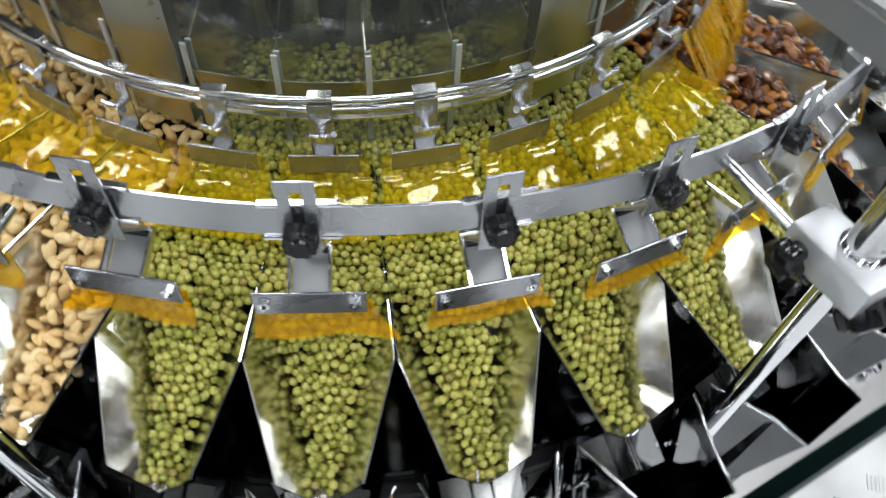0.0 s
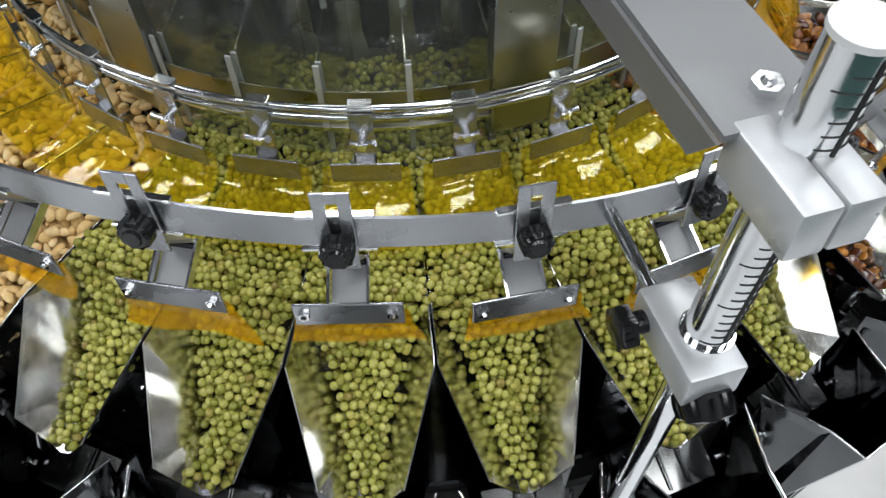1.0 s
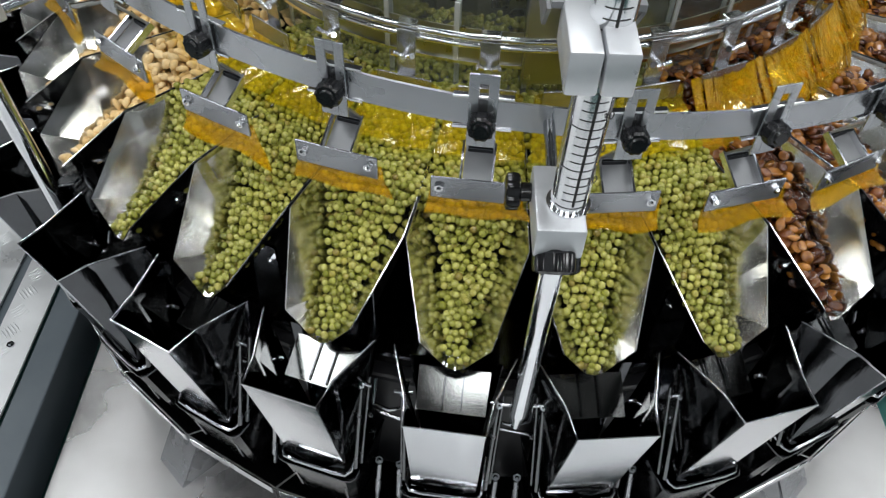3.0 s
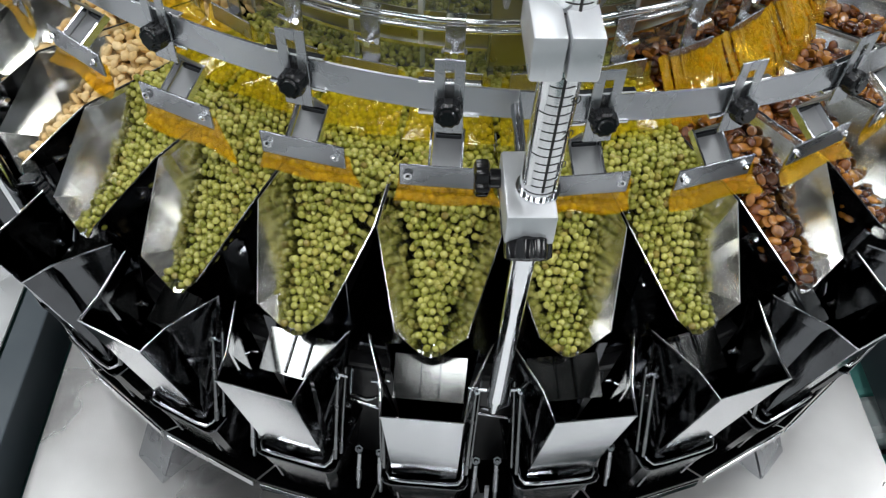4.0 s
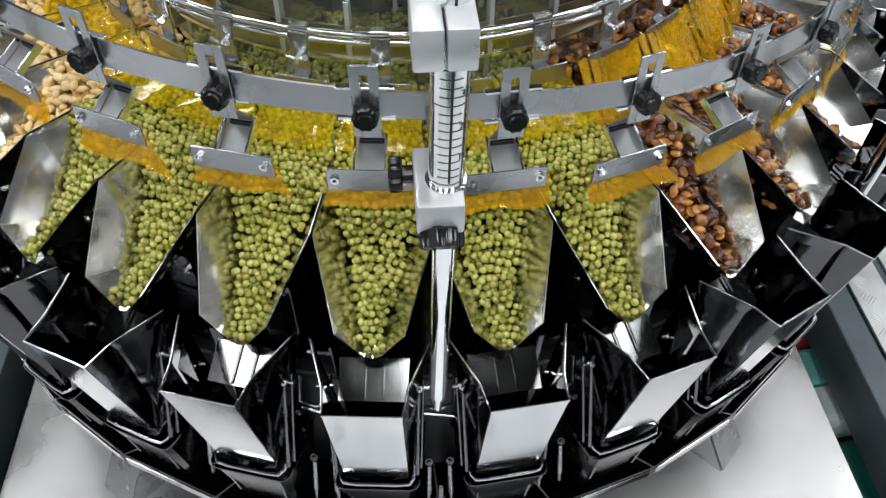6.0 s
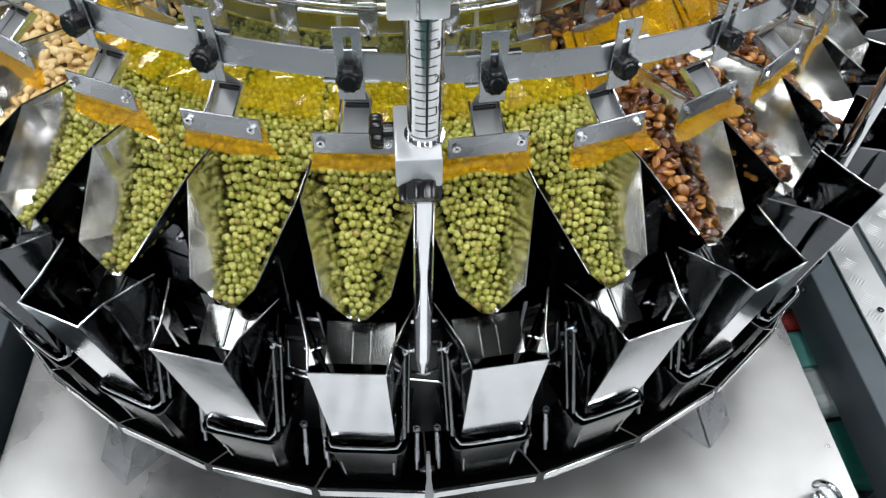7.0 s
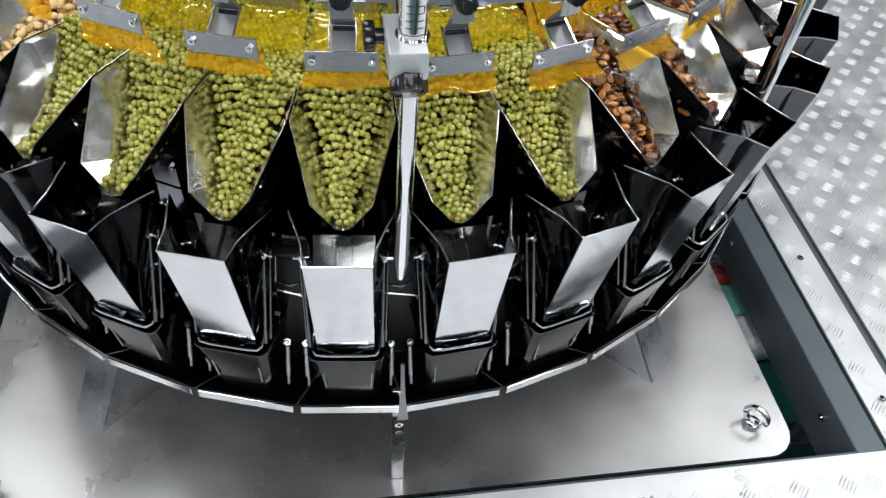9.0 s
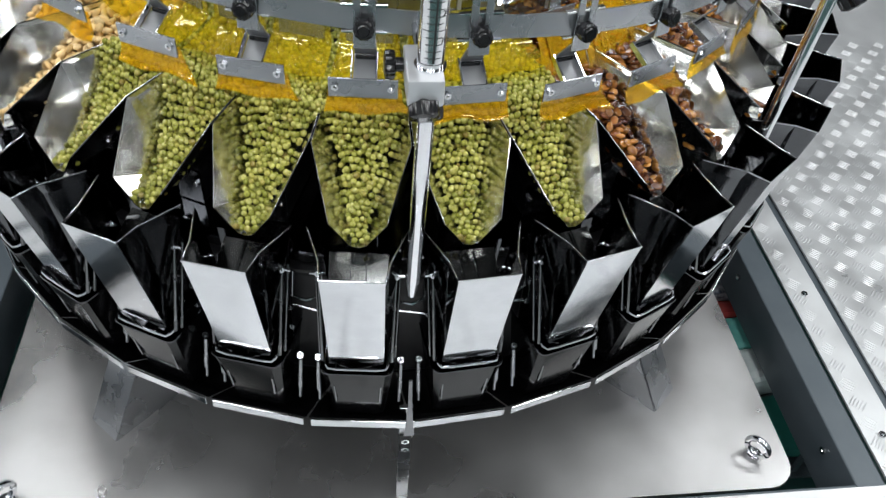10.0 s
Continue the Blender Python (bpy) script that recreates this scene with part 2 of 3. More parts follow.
# ---- the hall ----
def hall():
    bm = B()
    box(bm, (0, 0, PIT_Z - 0.1), (14, 14, 0.2))
    lone("floor", bm, FLOOR, "dark green painted hall floor below the deck", "floor", kind="structure")
    for name, c, s in (("wall_north", (0, 7.1, 0.5), (14.4, 0.2, 4.7)), ("wall_south", (0, -7.1, 0.5), (14.4, 0.2, 4.7)), ("wall_east", (7.1, 0, 0.5), (0.2, 14, 4.7)), ("wall_west", (-7.1, 0, 0.5), (0.2, 14, 4.7))):
        bm = B()
        box(bm, c, s)
        lone(name, bm, WALL, "white painted hall wall", "wall", kind="structure")
    bm = B()
    box(bm, (0, 0, CEIL_Z + 0.1), (14.4, 14.4, 0.2))
    lone("ceiling", bm, CEILING, "grey hall ceiling", "ceiling", kind="structure")
    for lx, ly in LAMPS:
        ob = thing("ceiling_light", Vector((lx, ly, CEIL_Z)), "unseen square white panel light under the grey ceiling", "light", "ceiling lights")
        bm = B()
        for dx, dy, sx, sy in ((0.3, 0, 0.03, 0.63), (-0.3, 0, 0.03, 0.63), (0, 0.3, 0.57, 0.03), (0, -0.3, 0.57, 0.03)):
            box(bm, (lx + dx, ly + dy, CEIL_Z - 0.03), (sx, sy, 0.06))
        part("frame", bm, FRAME, ob)


# ---- deck, pit and base plate ----
def rounded(cx, cy, w, d, rad, n=5):
    out = []
    for sx, sy, a0 in ((1, 1, 0), (-1, 1, 90), (-1, -1, 180), (1, -1, 270)):
        for i in range(n + 1):
            a = radians(a0 + 90 * i / n)
            out.append((cx + sx * (w / 2 - rad) + rad * math.cos(a), cy + sy * (d / 2 - rad) + rad * math.sin(a)))
    return out


def deck():
    ob = thing("base_plate", Vector((0, 0, PLATE_Z - 0.012)), "broad brushed steel base plate under the weigher", "plate")
    bm = B()
    sheet(bm, [(x, y, PLATE_Z - 0.012) for x, y in rounded(0, 0, 1.86, 1.86, 0.07)], 0.012)
    part("sheet", bm, BRUSHED, ob)
    for sx in (-1, 1):
        for sy in (-1, 1):
            e = thing("eye_bolt", Vector((0.845 * sx, 0.845 * sy, PLATE_Z)), "chrome lifting eye bolt screwed into the base plate", "eye bolt", "eye bolts")
            bm = B()
            c = Vector((0.845 * sx, 0.845 * sy, PLATE_Z))
            rod(bm, c, c + Vector((0, 0, 0.012)), 0.022, 0.018, 20)
            part("collar", bm, CHROME, e, smooth=40)
            bm = B()
            ax = Vector((0.62, -0.78 * sx, 0))
            tube(bm, [c + Vector((0, 0, 0.038)) + 0.026 * (math.cos(a) * ax + math.sin(a) * Vector((0, 0, 1))) for a in np.linspace(0, 6.283, 28, endpoint=False)], 0.0075, 10, True)
            part("ring", bm, CHROME, e, smooth=60)
    # support frame below the plate
    stand = thing("plate_stand", Vector((0, 0, PIT_Z)), "blue-grey painted steel stand under the base plate", "stand")
    for sx in (-1, 1):
        bm = B()
        box(bm, (0.70 * sx, 0, PLATE_Z - 0.072), (0.1, 1.7, 0.12), bev=0.004)
        part("beam", bm, BEAM, stand)
        for sy in (-1, 1):
            bm = B()
            box(bm, (0.70 * sx, 0.75 * sy, (PLATE_Z + PIT_Z) / 2 - 0.066), (0.1, 0.1, PLATE_Z - PIT_Z - 0.132), bev=0.004)
            part("leg", bm, BEAM, stand)
    for sy in (-1, 1):
        bm = B()
        box(bm, (0, 0.75 * sy, PLATE_Z - 0.072), (1.3, 0.08, 0.10), bev=0.004)
        part("cross_beam", bm, BEAM, stand)
    # deck beams round the opening
    for name, c, s in (("deck_beam_east", (1.045, 0, DECK_Z - 0.075), (0.07, 2.10, 0.15)), ("deck_beam_west", (-1.005, 0, DECK_Z - 0.075), (0.07, 2.10, 0.15)), ("deck_beam_south", (0.02, -1.01, DECK_Z - 0.075), (1.98, 0.07, 0.15)), ("deck_beam_north", (0.02, 1.01, DECK_Z - 0.075), (1.98, 0.07, 0.15))):
        bm = B()
        box(bm, c, s, bev=0.004)
        lone(name, bm, BEAM, "blue-grey painted steel edge beam of the deck", "beam", kind="structure")
    # deck plates with raised tread bars; a dark joint between the plates
    plates = {
        "deck_plate_east": [(1.085, 1.175, -2.2, 2.2), (1.20, 2.6, -2.2, 2.2)],
        "deck_plate_west": [(-1.135, -1.045, -2.2, 2.2), (-2.6, -1.16, -2.2, 2.2)],
        "deck_plate_south": [(-1.04, 1.08, -2.2, -0.985)],
        "deck_plate_north": [(-1.04, 1.08, 0.985, 2.2)],
    }
    for name, rects in plates.items():
        ob = None
        bm, stud = B(), B()
        for x0, x1, y0, y1 in rects:
            box(bm, ((x0 + x1) / 2, (y0 + y1) / 2, DECK_Z + 0.003), (x1 - x0, y1 - y0, 0.006))
            cell = 0.056
            nx, ny = int((x1 - x0) / cell), int((y1 - y0) / cell)
            for i in range(nx):
                for j in range(ny):
                    cx, cy = x0 + cell * (i + 0.5), y0 + cell * (j + 0.5)
                    if cy > 0.9 or abs(cx) > 2.1:
                        continue
                    a = radians(45 if (i + j) % 2 else -45)
                    ux, uy = math.cos(a), math.sin(a)
                    for q in (-2, -1, 0, 1, 2):
                        mx, my, ln = cx - uy * q * 0.0078, cy + ux * q * 0.0078, 0.0195
                        v = [(mx + ln * ux, my + ln * uy), (mx - 0.0029 * uy, my + 0.0029 * ux), (mx - ln * ux, my - ln * uy), (mx + 0.0029 * uy, my - 0.0029 * ux)]
                        lo = [stud.verts.new((*p, DECK_Z + 0.006)) for p in v]
                        up = [stud.verts.new((mx + d * ln * ux * 0.7, my + d * ln * uy * 0.7, DECK_Z + 0.0073)) for d in (1, -1)]
                        stud.faces.new((lo[0], lo[1], up[0]))
                        stud.faces.new((lo[1], lo[2], up[1], up[0]))
                        stud.faces.new((lo[2], lo[3], up[1]))
                        stud.faces.new((lo[3], lo[0], up[0], up[1]))
        ob = lone(name, bm, CHECKER, "bright aluminium checker plate of the deck", "deck plate", kind="structure")
        tread = new("tread", mesh_of("tread", stud, CHECKER))
        tread.parent = ob
        tagged(tread, "raised tread bars", kind="stuff")
    for sx in (-1, 1):
        bm = B()
        box(bm, (1.19 * sx if sx > 0 else -1.147, 0, DECK_Z - 0.03), (0.05, 4.4, 0.05))
        lone("joint_rail_east" if sx > 0 else "joint_rail_west", bm, BEAM, "dark steel rail under the joint of the deck plates", "rail", kind="structure")
    for y in (-0.86, -0.42, 0.1, 0.6):
        for x in (1.13, -1.09):
            bm = B()
            bolt(bm, (x, y, DECK_Z + 0.006), (0, 0, 1), 0.009, 0.005)
            lone("deck_bolt", bm, STEEL, "small steel bolt in the checker plate", "bolt", "deck bolts")
    for i, y in enumerate((-0.86, -0.30)):
        bm = B()
        bolt(bm, (1.0085, y, DECK_Z - 0.05), (-1, 0, 0), 0.009, 0.006)
        lone("beam_bolt", bm, STEEL, "small steel bolt in the edge beam", "bolt", "beam bolts")
    for x in (-2.4, -1.03, 1.07, 2.4):
        for y in (-2.0, -1.02, 1.02, 2.0):
            bm = B()
            box(bm, (x, y, (DECK_Z - 0.06 + PIT_Z) / 2 - 0.045), (0.08, 0.08, DECK_Z - PIT_Z - 0.15), bev=0.004)
            lone("deck_post", bm, BEAM, "blue-grey painted steel post carrying the deck", "post", "deck posts")
    for y in (-2.0, 2.0):
        bm = B()
        box(bm, (0, y, DECK_Z - 0.045), (5.1, 0.06, 0.09), bev=0.004)
        lone("deck_girder", bm, BEAM, "blue-grey painted steel girder under the deck", "girder", "deck girders")
    # an added tray under the opening's edge holds sacks and cartons up in the light
    tray = B()
    box(tray, (1.06, -0.05, -1.045), (0.30, 1.5, 0.01))
    for x in (0.912, 1.208):
        box(tray, (x, -0.05, -1.02), (0.006, 1.5, 0.06))
    for y in (-0.78, 0.68):
        box(tray, (1.06, y, -0.97), (0.012, 0.012, 0.145))
    lone("sack_tray", tray, BEAM, "dark steel tray added under the deck beam to hold sacks up", "tray")
    for (x, y, w, d, h), mat, label in (((1.06, -0.375, 0.2, 0.12, 0.09), solid("teal_sack", (0.10, 0.42, 0.38), (0.2, 0.55, 0.5), 0.6, 12.0), "teal sack on the tray"), ((1.05, -0.495, 0.2, 0.11, 0.10), solid("white_sack", (0.6, 0.72, 0.72), (0.8, 0.85, 0.85), 0.6, 20.0), "crumpled white sack on the tray"), ((1.05, -0.275, 0.12, 0.06, 0.09), solid("red_carton", (0.5, 0.05, 0.05), (0.62, 0.1, 0.08), 0.6, 12.0), "small red carton on the tray"), ((1.06, -0.15, 0.22, 0.16, 0.10), solid("speckled_sack", (0.12, 0.14, 0.2), (0.75, 0.76, 0.8), 0.6, 60.0), "crumpled speckled sack on the tray"), ((1.06, -0.66, 0.2, 0.18, 0.05), solid("green_crate", (0.02, 0.16, 0.13), (0.03, 0.22, 0.18), 0.5, 12.0), "low dark green crate on the tray")):
        bm = B()
        box(bm, (x, y, -1.04 + h / 2), (w, d, h), Euler((0, 0, random.uniform(-0.15, 0.15))).to_matrix(), 0.02)
        bmesh.ops.subdivide_edges(bm, edges=bm.edges[:], cuts=2, use_grid_fill=True)
        for v in bm.verts:
            if v.co.z > -1.03:
                v.co += 0.012 * noise.noise_vector(v.co * 9)
        lone(label.split(" on")[0].replace("small ", "").replace("low dark ", "").replace("crumpled ", "").replace(" ", "_"), bm, mat, label, label.split(" on")[0].split()[-1])


# ---- the chute ring and machine body ----
def machine_body():
    ob = thing("weigher_housing", Vector((0, 0, PLATE_Z)), "dark round steel housing in the middle of the weigher", "machine housing")
    bm = B()
    lathe(bm, [(0.0, PLATE_Z), (0.50, PLATE_Z), (0.50, -0.52), (0.0, -0.52)], 96)
    part("pedestal", bm, BRUSHED, ob, smooth=30)
    bm = B()
    lathe(bm, [(0.30, -0.52), (0.77, -0.52), (0.79, -0.50), (0.79, -0.14), (0.30, -0.14)], 128)
    part("drum", bm, DARKVOID, ob, "glossy drum coloured black for shade", smooth=30)
    # ring steel darkened in its colour for the shade below the pans
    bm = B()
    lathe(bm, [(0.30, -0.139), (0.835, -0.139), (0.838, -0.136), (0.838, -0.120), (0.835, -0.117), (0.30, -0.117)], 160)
    part("shelf_ring", bm, SHADESTEEL, ob, "polished shelf ring darkened in colour for shade", smooth=30)
    bm = B()
    lathe(bm, [(0.0, 0.02), (0.505, -0.02), (0.505, -0.03), (0.0, -0.03)], 128)
    part("feed_pan", bm, TROUGH, ob, "steel feed pan", smooth=30)
    bm = B()
    lathe(bm, [(0.0, -0.117), (0.30, -0.117), (0.30, -0.031), (0.0, -0.031)], 96)
    part("pan_drive", bm, DARKVOID, ob, smooth=30)


def chute():
    ob = thing("collecting_chute", Vector((0, 0, PLATE_Z)), "ring of chute panels coloured black for shade, with bright lips under the hoppers", "chute")
    pan, lip = B(), B()
    w = 0.0905
    # the panel's black colour stands for the shade inside the chute
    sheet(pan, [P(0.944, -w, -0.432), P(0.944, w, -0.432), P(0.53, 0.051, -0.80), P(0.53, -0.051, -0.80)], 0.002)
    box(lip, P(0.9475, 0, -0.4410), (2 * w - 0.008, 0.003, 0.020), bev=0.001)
    pan_me, lip_me = mesh_of("panel", pan, SHADEBLACK), mesh_of("lip", lip, STEEL)
    for k in ALL:
        p = new("panel", pan_me)
        q = new("lip", lip_me)
        for o, par in ((p, ob), (q, p)):
            o.parent = par
        p.matrix_basis = Matrix.Translation((0, 0, -PLATE_Z)) @ turn(k)
        tagged(q, "bright folded lip")


def posts():
    """Steel posts at every fourth seam, and the splayed feet beside them."""
    ob = thing("seam_post", P(0.885, 0, PLATE_Z), "upright steel post with two bolts below the chute", "post", "seam posts")
    bm = B()
    box(bm, P(0.885, 0, (PLATE_Z - 0.48) / 2), (0.026, 0.012, -PLATE_Z - 0.48), bev=0.002)
    part("bar", bm, SATIN, ob)
    bm = B()
    box(bm, P(0.8925, 0, -0.60), (0.024, 0.003, 0.062), bev=0.001)
    bp = part("bolt_plate", bm, DARKVOID, ob)
    for z in (-0.585, -0.615):
        bm = B()
        bolt(bm, P(0.894, 0, z), (0, -1, 0), 0.009, 0.007)
        part("bolt", bm, CHROME, bp)
    bm = B()
    sheet(bm, [P(0.95, -0.010, -0.475), P(0.95, 0.010, -0.475), P(0.945, 0.004, -0.40), P(0.93, 0.003, -0.33), P(0.93, -0.003, -0.33), P(0.945, -0.004, -0.40)], 0.004)
    part("fork", bm, GREYARM, ob)
    spread(ob, [0.5])
    foot = thing("splayed_support", P(0.93, 0, PLATE_Z), "splayed folded steel support standing on the base plate", "support", "splayed supports")
    bm = B()
    sheet(bm, [P(0.955, -0.045, PLATE_Z), P(0.955, 0.045, PLATE_Z), P(0.80, 0.045, -0.56), P(0.80, -0.045, -0.56)], 0.003)
    part("front_sheet", bm, SATIN, foot)
    for s in (-1, 1):
        bm = B()
        sheet(bm, [P(0.955, 0.046 * s, PLATE_Z), P(0.80, 0.046 * s, -0.56), P(0.60, 0.046 * s, -0.56), P(0.72, 0.046 * s, PLATE_Z)], 0.003)
        part("side_sheet", bm, SATIN, foot)
    spread(foot, [4.5, -3.5, 12.5, -11.5])


# ---- hoppers ----
def feed_hoppers():
    ob = thing("feed_hopper", P(0.93, 0, -0.25), "open polished stainless feed hopper hanging from the weigher", "hopper", "feed hoppers")
    t = 0.0016
    bm = B()
    sheet(bm, [P(1.0, -0.0465, 0), P(1.0, 0.0465, 0), P(0.952, 0.0450, -0.248), P(0.952, -0.0450, -0.248)], t)
    part("front_plate", bm, STEEL, ob)
    # side, back and gate plates carry the hopper's inner shade in their colour
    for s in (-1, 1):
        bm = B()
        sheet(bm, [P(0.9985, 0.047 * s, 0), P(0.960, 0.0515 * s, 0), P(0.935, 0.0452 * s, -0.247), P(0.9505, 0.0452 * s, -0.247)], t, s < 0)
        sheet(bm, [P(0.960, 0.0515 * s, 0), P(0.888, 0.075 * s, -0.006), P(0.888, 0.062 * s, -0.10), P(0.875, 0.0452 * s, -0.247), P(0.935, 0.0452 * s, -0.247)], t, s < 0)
        part("side_plate", bm, SHADESTEEL, ob)
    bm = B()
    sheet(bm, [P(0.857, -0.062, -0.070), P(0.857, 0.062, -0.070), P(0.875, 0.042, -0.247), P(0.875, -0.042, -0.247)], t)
    part("back_plate", bm, SHADESTEEL, ob)
    # the panel's dark base stands for shade as well
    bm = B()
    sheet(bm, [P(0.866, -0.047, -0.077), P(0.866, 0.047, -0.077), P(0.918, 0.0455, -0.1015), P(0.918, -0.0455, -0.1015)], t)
    panel = part("slide_panel", bm, SHADEMIRROR, ob)
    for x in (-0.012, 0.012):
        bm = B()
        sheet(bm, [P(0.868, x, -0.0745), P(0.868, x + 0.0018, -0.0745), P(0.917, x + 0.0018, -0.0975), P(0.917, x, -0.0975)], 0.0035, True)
        part("rib", bm, SHADESTEEL, panel)
    # added wire that imitates the glint on the sheets' top edges
    bm = B()
    tube(bm, [P(0.888, -0.0755, -0.005), P(0.960, -0.0520, 0.0008), P(0.9995, -0.0472, 0.0008), P(0.9995, 0.0472, 0.0008), P(0.960, 0.0520, 0.0008), P(0.888, 0.0755, -0.005)], 0.0013, 6)
    part("rim", bm, CHROME, ob, "thin chrome wire added as the glint of the upper edge", smooth=60)
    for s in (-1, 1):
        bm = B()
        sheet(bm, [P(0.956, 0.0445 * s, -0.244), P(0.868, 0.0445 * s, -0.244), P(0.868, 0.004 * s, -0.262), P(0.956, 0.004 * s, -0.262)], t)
        part("gate", bm, SHADESTEEL, ob)
    bm = B()
    pts = [P(0.90, -0.0535, -0.246), P(0.952, -0.0525, -0.254), P(0.9595, -0.047, -0.256), P(0.9615, -0.03, -0.256), P(0.9615, 0.03, -0.256), P(0.9595, 0.047, -0.256), P(0.952, 0.0525, -0.254), P(0.90, 0.0535, -0.246)]
    tube(bm, pts, 0.0026, 6)
    part("gate_rim", bm, STEEL, ob, smooth=60)
    for s in (-1, 1):
        bm = B()
        rod(bm, P(0.945, 0.057 * s, -0.252), P(0.905, 0.060 * s, -0.085), 0.0032)
        rod(bm, P(0.935, 0.062 * s, -0.252), P(0.892, 0.066 * s, -0.085), 0.0026)
        arm = part("gate_arm", bm, MIDSTEEL, ob, smooth=40)
        bm = B()
        bolt(bm, P(0.905, 0.060 * s, -0.085), (0.1 * s, -1, 0.5), 0.0055, 0.006)
        rod(bm, P(0.905, 0.05 * s, -0.085), P(0.905, 0.074 * s, -0.085), 0.0028)
        part("pivot", bm, CHROME, arm, smooth=40)
    spread(ob, ALL)


def weigh_hoppers():
    ob = thing("weigh_hopper", P(0.90, 0, -0.43), "weigh hopper below a feed hopper, coloured black for deep shade", "hopper", "weigh hoppers")
    t = 0.0016
    top = [P(0.963, -0.047, -0.268), P(0.963, 0.047, -0.268), P(0.955, 0.060, -0.266), P(0.85, 0.066, -0.258), P(0.85, -0.066, -0.258), P(0.955, -0.060, -0.266)]
    low = [P(0.930, -0.038, -0.43), P(0.930, 0.038, -0.43), P(0.925, 0.046, -0.43), P(0.85, 0.046, -0.43), P(0.85, -0.046, -0.43), P(0.925, -0.046, -0.43)]
    # plates coloured black in place of the shade under the feed hopper
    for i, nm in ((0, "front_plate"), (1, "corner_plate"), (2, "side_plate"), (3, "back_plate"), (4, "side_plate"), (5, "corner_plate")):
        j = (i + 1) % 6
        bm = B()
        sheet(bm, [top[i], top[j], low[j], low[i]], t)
        part(nm, bm, SHADEBLACK, ob)
    bm = B()
    tube(bm, [top[4], top[5], (top[5] + top[0]) / 2 + Vector((-0.002, -0.002, 0)), top[0], top[1], (top[1] + top[2]) / 2 + Vector((0.002, -0.002, 0)), top[2], top[3]], 0.0019, 6)
    part("rim", bm, SHADESTEEL, ob, "dark rolled rim", smooth=60)
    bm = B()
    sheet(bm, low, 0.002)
    part("gate", bm, SHADEBLACK, ob)
    for s in (-1, 1):
        bm = B()
        rod(bm, P(0.952, 0.040 * s, -0.315), P(0.945, 0.038 * s, -0.37), 0.0022)
        part("peg", bm, MIDSTEEL, ob)
    spread(ob, ALL)


def actuators():
    """The drive stacks in the gaps between the hoppers."""
    ob = thing("hopper_drive", P(0.86, 0, -0.40), "drive unit with steel link rods between two hoppers, coloured black for shade", "drive unit", "hopper drives")
    # case colour holds the shade of the gap between the hoppers
    bm = B()
    box(bm, P(0.825, 0, -0.27), (0.075, 0.07, 0.26), bev=0.006)
    part("case", bm, DARKVOID, ob)
    for s in (-1, 1):
        bm = B()
        rod(bm, P(0.90, 0.016 * s, -0.32), P(0.915, 0.017 * s, -0.385), 0.0045)
        rod(bm, P(0.905, 0.017 * s, -0.36), P(0.918, 0.018 * s, -0.41), 0.003)
        part("plunger", bm, SATIN, ob, smooth=40)
        bm = B()
        bolt(bm, P(0.896, 0.016 * s, -0.315), (0, -0.7, 0.7), 0.0065, 0.006)
        part("nut", bm, CHROME, ob)
    bm = B()
    tube(bm, [P(0.868, -0.022, -0.13), P(0.885, -0.024, -0.17), P(0.888, 0.0, -0.175), P(0.885, 0.020, -0.165), P(0.868, 0.022, -0.12)], 0.003, 6)
    tube(bm, [P(0.878, -0.026, -0.20), P(0.884, 0.026, -0.205)], 0.0028, 6)
    part("link", bm, STEEL, ob, smooth=60)
    for s, z in ((-1, -0.20), (1, -0.205), (1, -0.15), (-1, -0.25)):
        bm = B()
        bolt(bm, P(0.884, 0.027 * s, z), (0.2 * s, -1, 0.4), 0.005, 0.006)
        part("bolt", bm, CHROME, ob)
    spread(ob, [k + 0.5 for k in ALL])


# ---- feeder pans and product ----
R_IN, R_TOP, R_END = 0.50, 0.788, 0.889


def pan_wall(r):
    """Half width and height of the pan wall's upper edge at radius r."""
    if r <= R_TOP:
        return 0.0965 * r, 0.080
    f = (r - R_TOP) / (R_END - R_TOP)
    return 0.076 + (0.043 - 0.076) * f, 0.080 + (0.006 - 0.080) * f


FLOOR_Z, FLOOR_W = -0.040, 0.013


def pans():
    ob = thing("feeder_pan", P(0.70, 0, -0.117), "V-shaped stainless vibrating feeder pan above the shelf ring", "feeder pan", "feeder pans")
    t = 0.0015
    for s in (-1, 1):
        bm = B()
        w0, z0 = pan_wall(R_IN)
        w1, z1 = pan_wall(R_TOP)
        w2, z2 = pan_wall(R_END)
        sheet(bm, [P(R_IN, (w0 - 0.001) * s, z0), P(R_TOP, (w1 - 0.001) * s, z1), P(0.80, FLOOR_W * s, FLOOR_Z), P(R_IN, FLOOR_W * s, FLOOR_Z)], t, s < 0)
        sheet(bm, [P(R_TOP, (w1 - 0.001) * s, z1), P(R_END, w2 * s, z2), P(0.80, FLOOR_W * s, FLOOR_Z)], t, s < 0)
        sheet(bm, [P(R_END, w2 * s, z2), P(0.890, FLOOR_W * s * 0.8, FLOOR_Z), P(0.80, FLOOR_W * s, FLOOR_Z)], t, s < 0)
        part("side_wall", bm, TROUGH, ob)
    bm = B()
    sheet(bm, [P(R_IN, -FLOOR_W, FLOOR_Z), P(0.890, -FLOOR_W * 0.8, FLOOR_Z), P(0.893, 0, FLOOR_Z), P(0.890, FLOOR_W * 0.8, FLOOR_Z), P(R_IN, FLOOR_W, FLOOR_Z)], t)
    part("bottom", bm, TROUGH, ob)
    bm = B()
    box(bm, P(0.66, 0, -0.08), (0.045, 0.22, 0.072), bev=0.005)
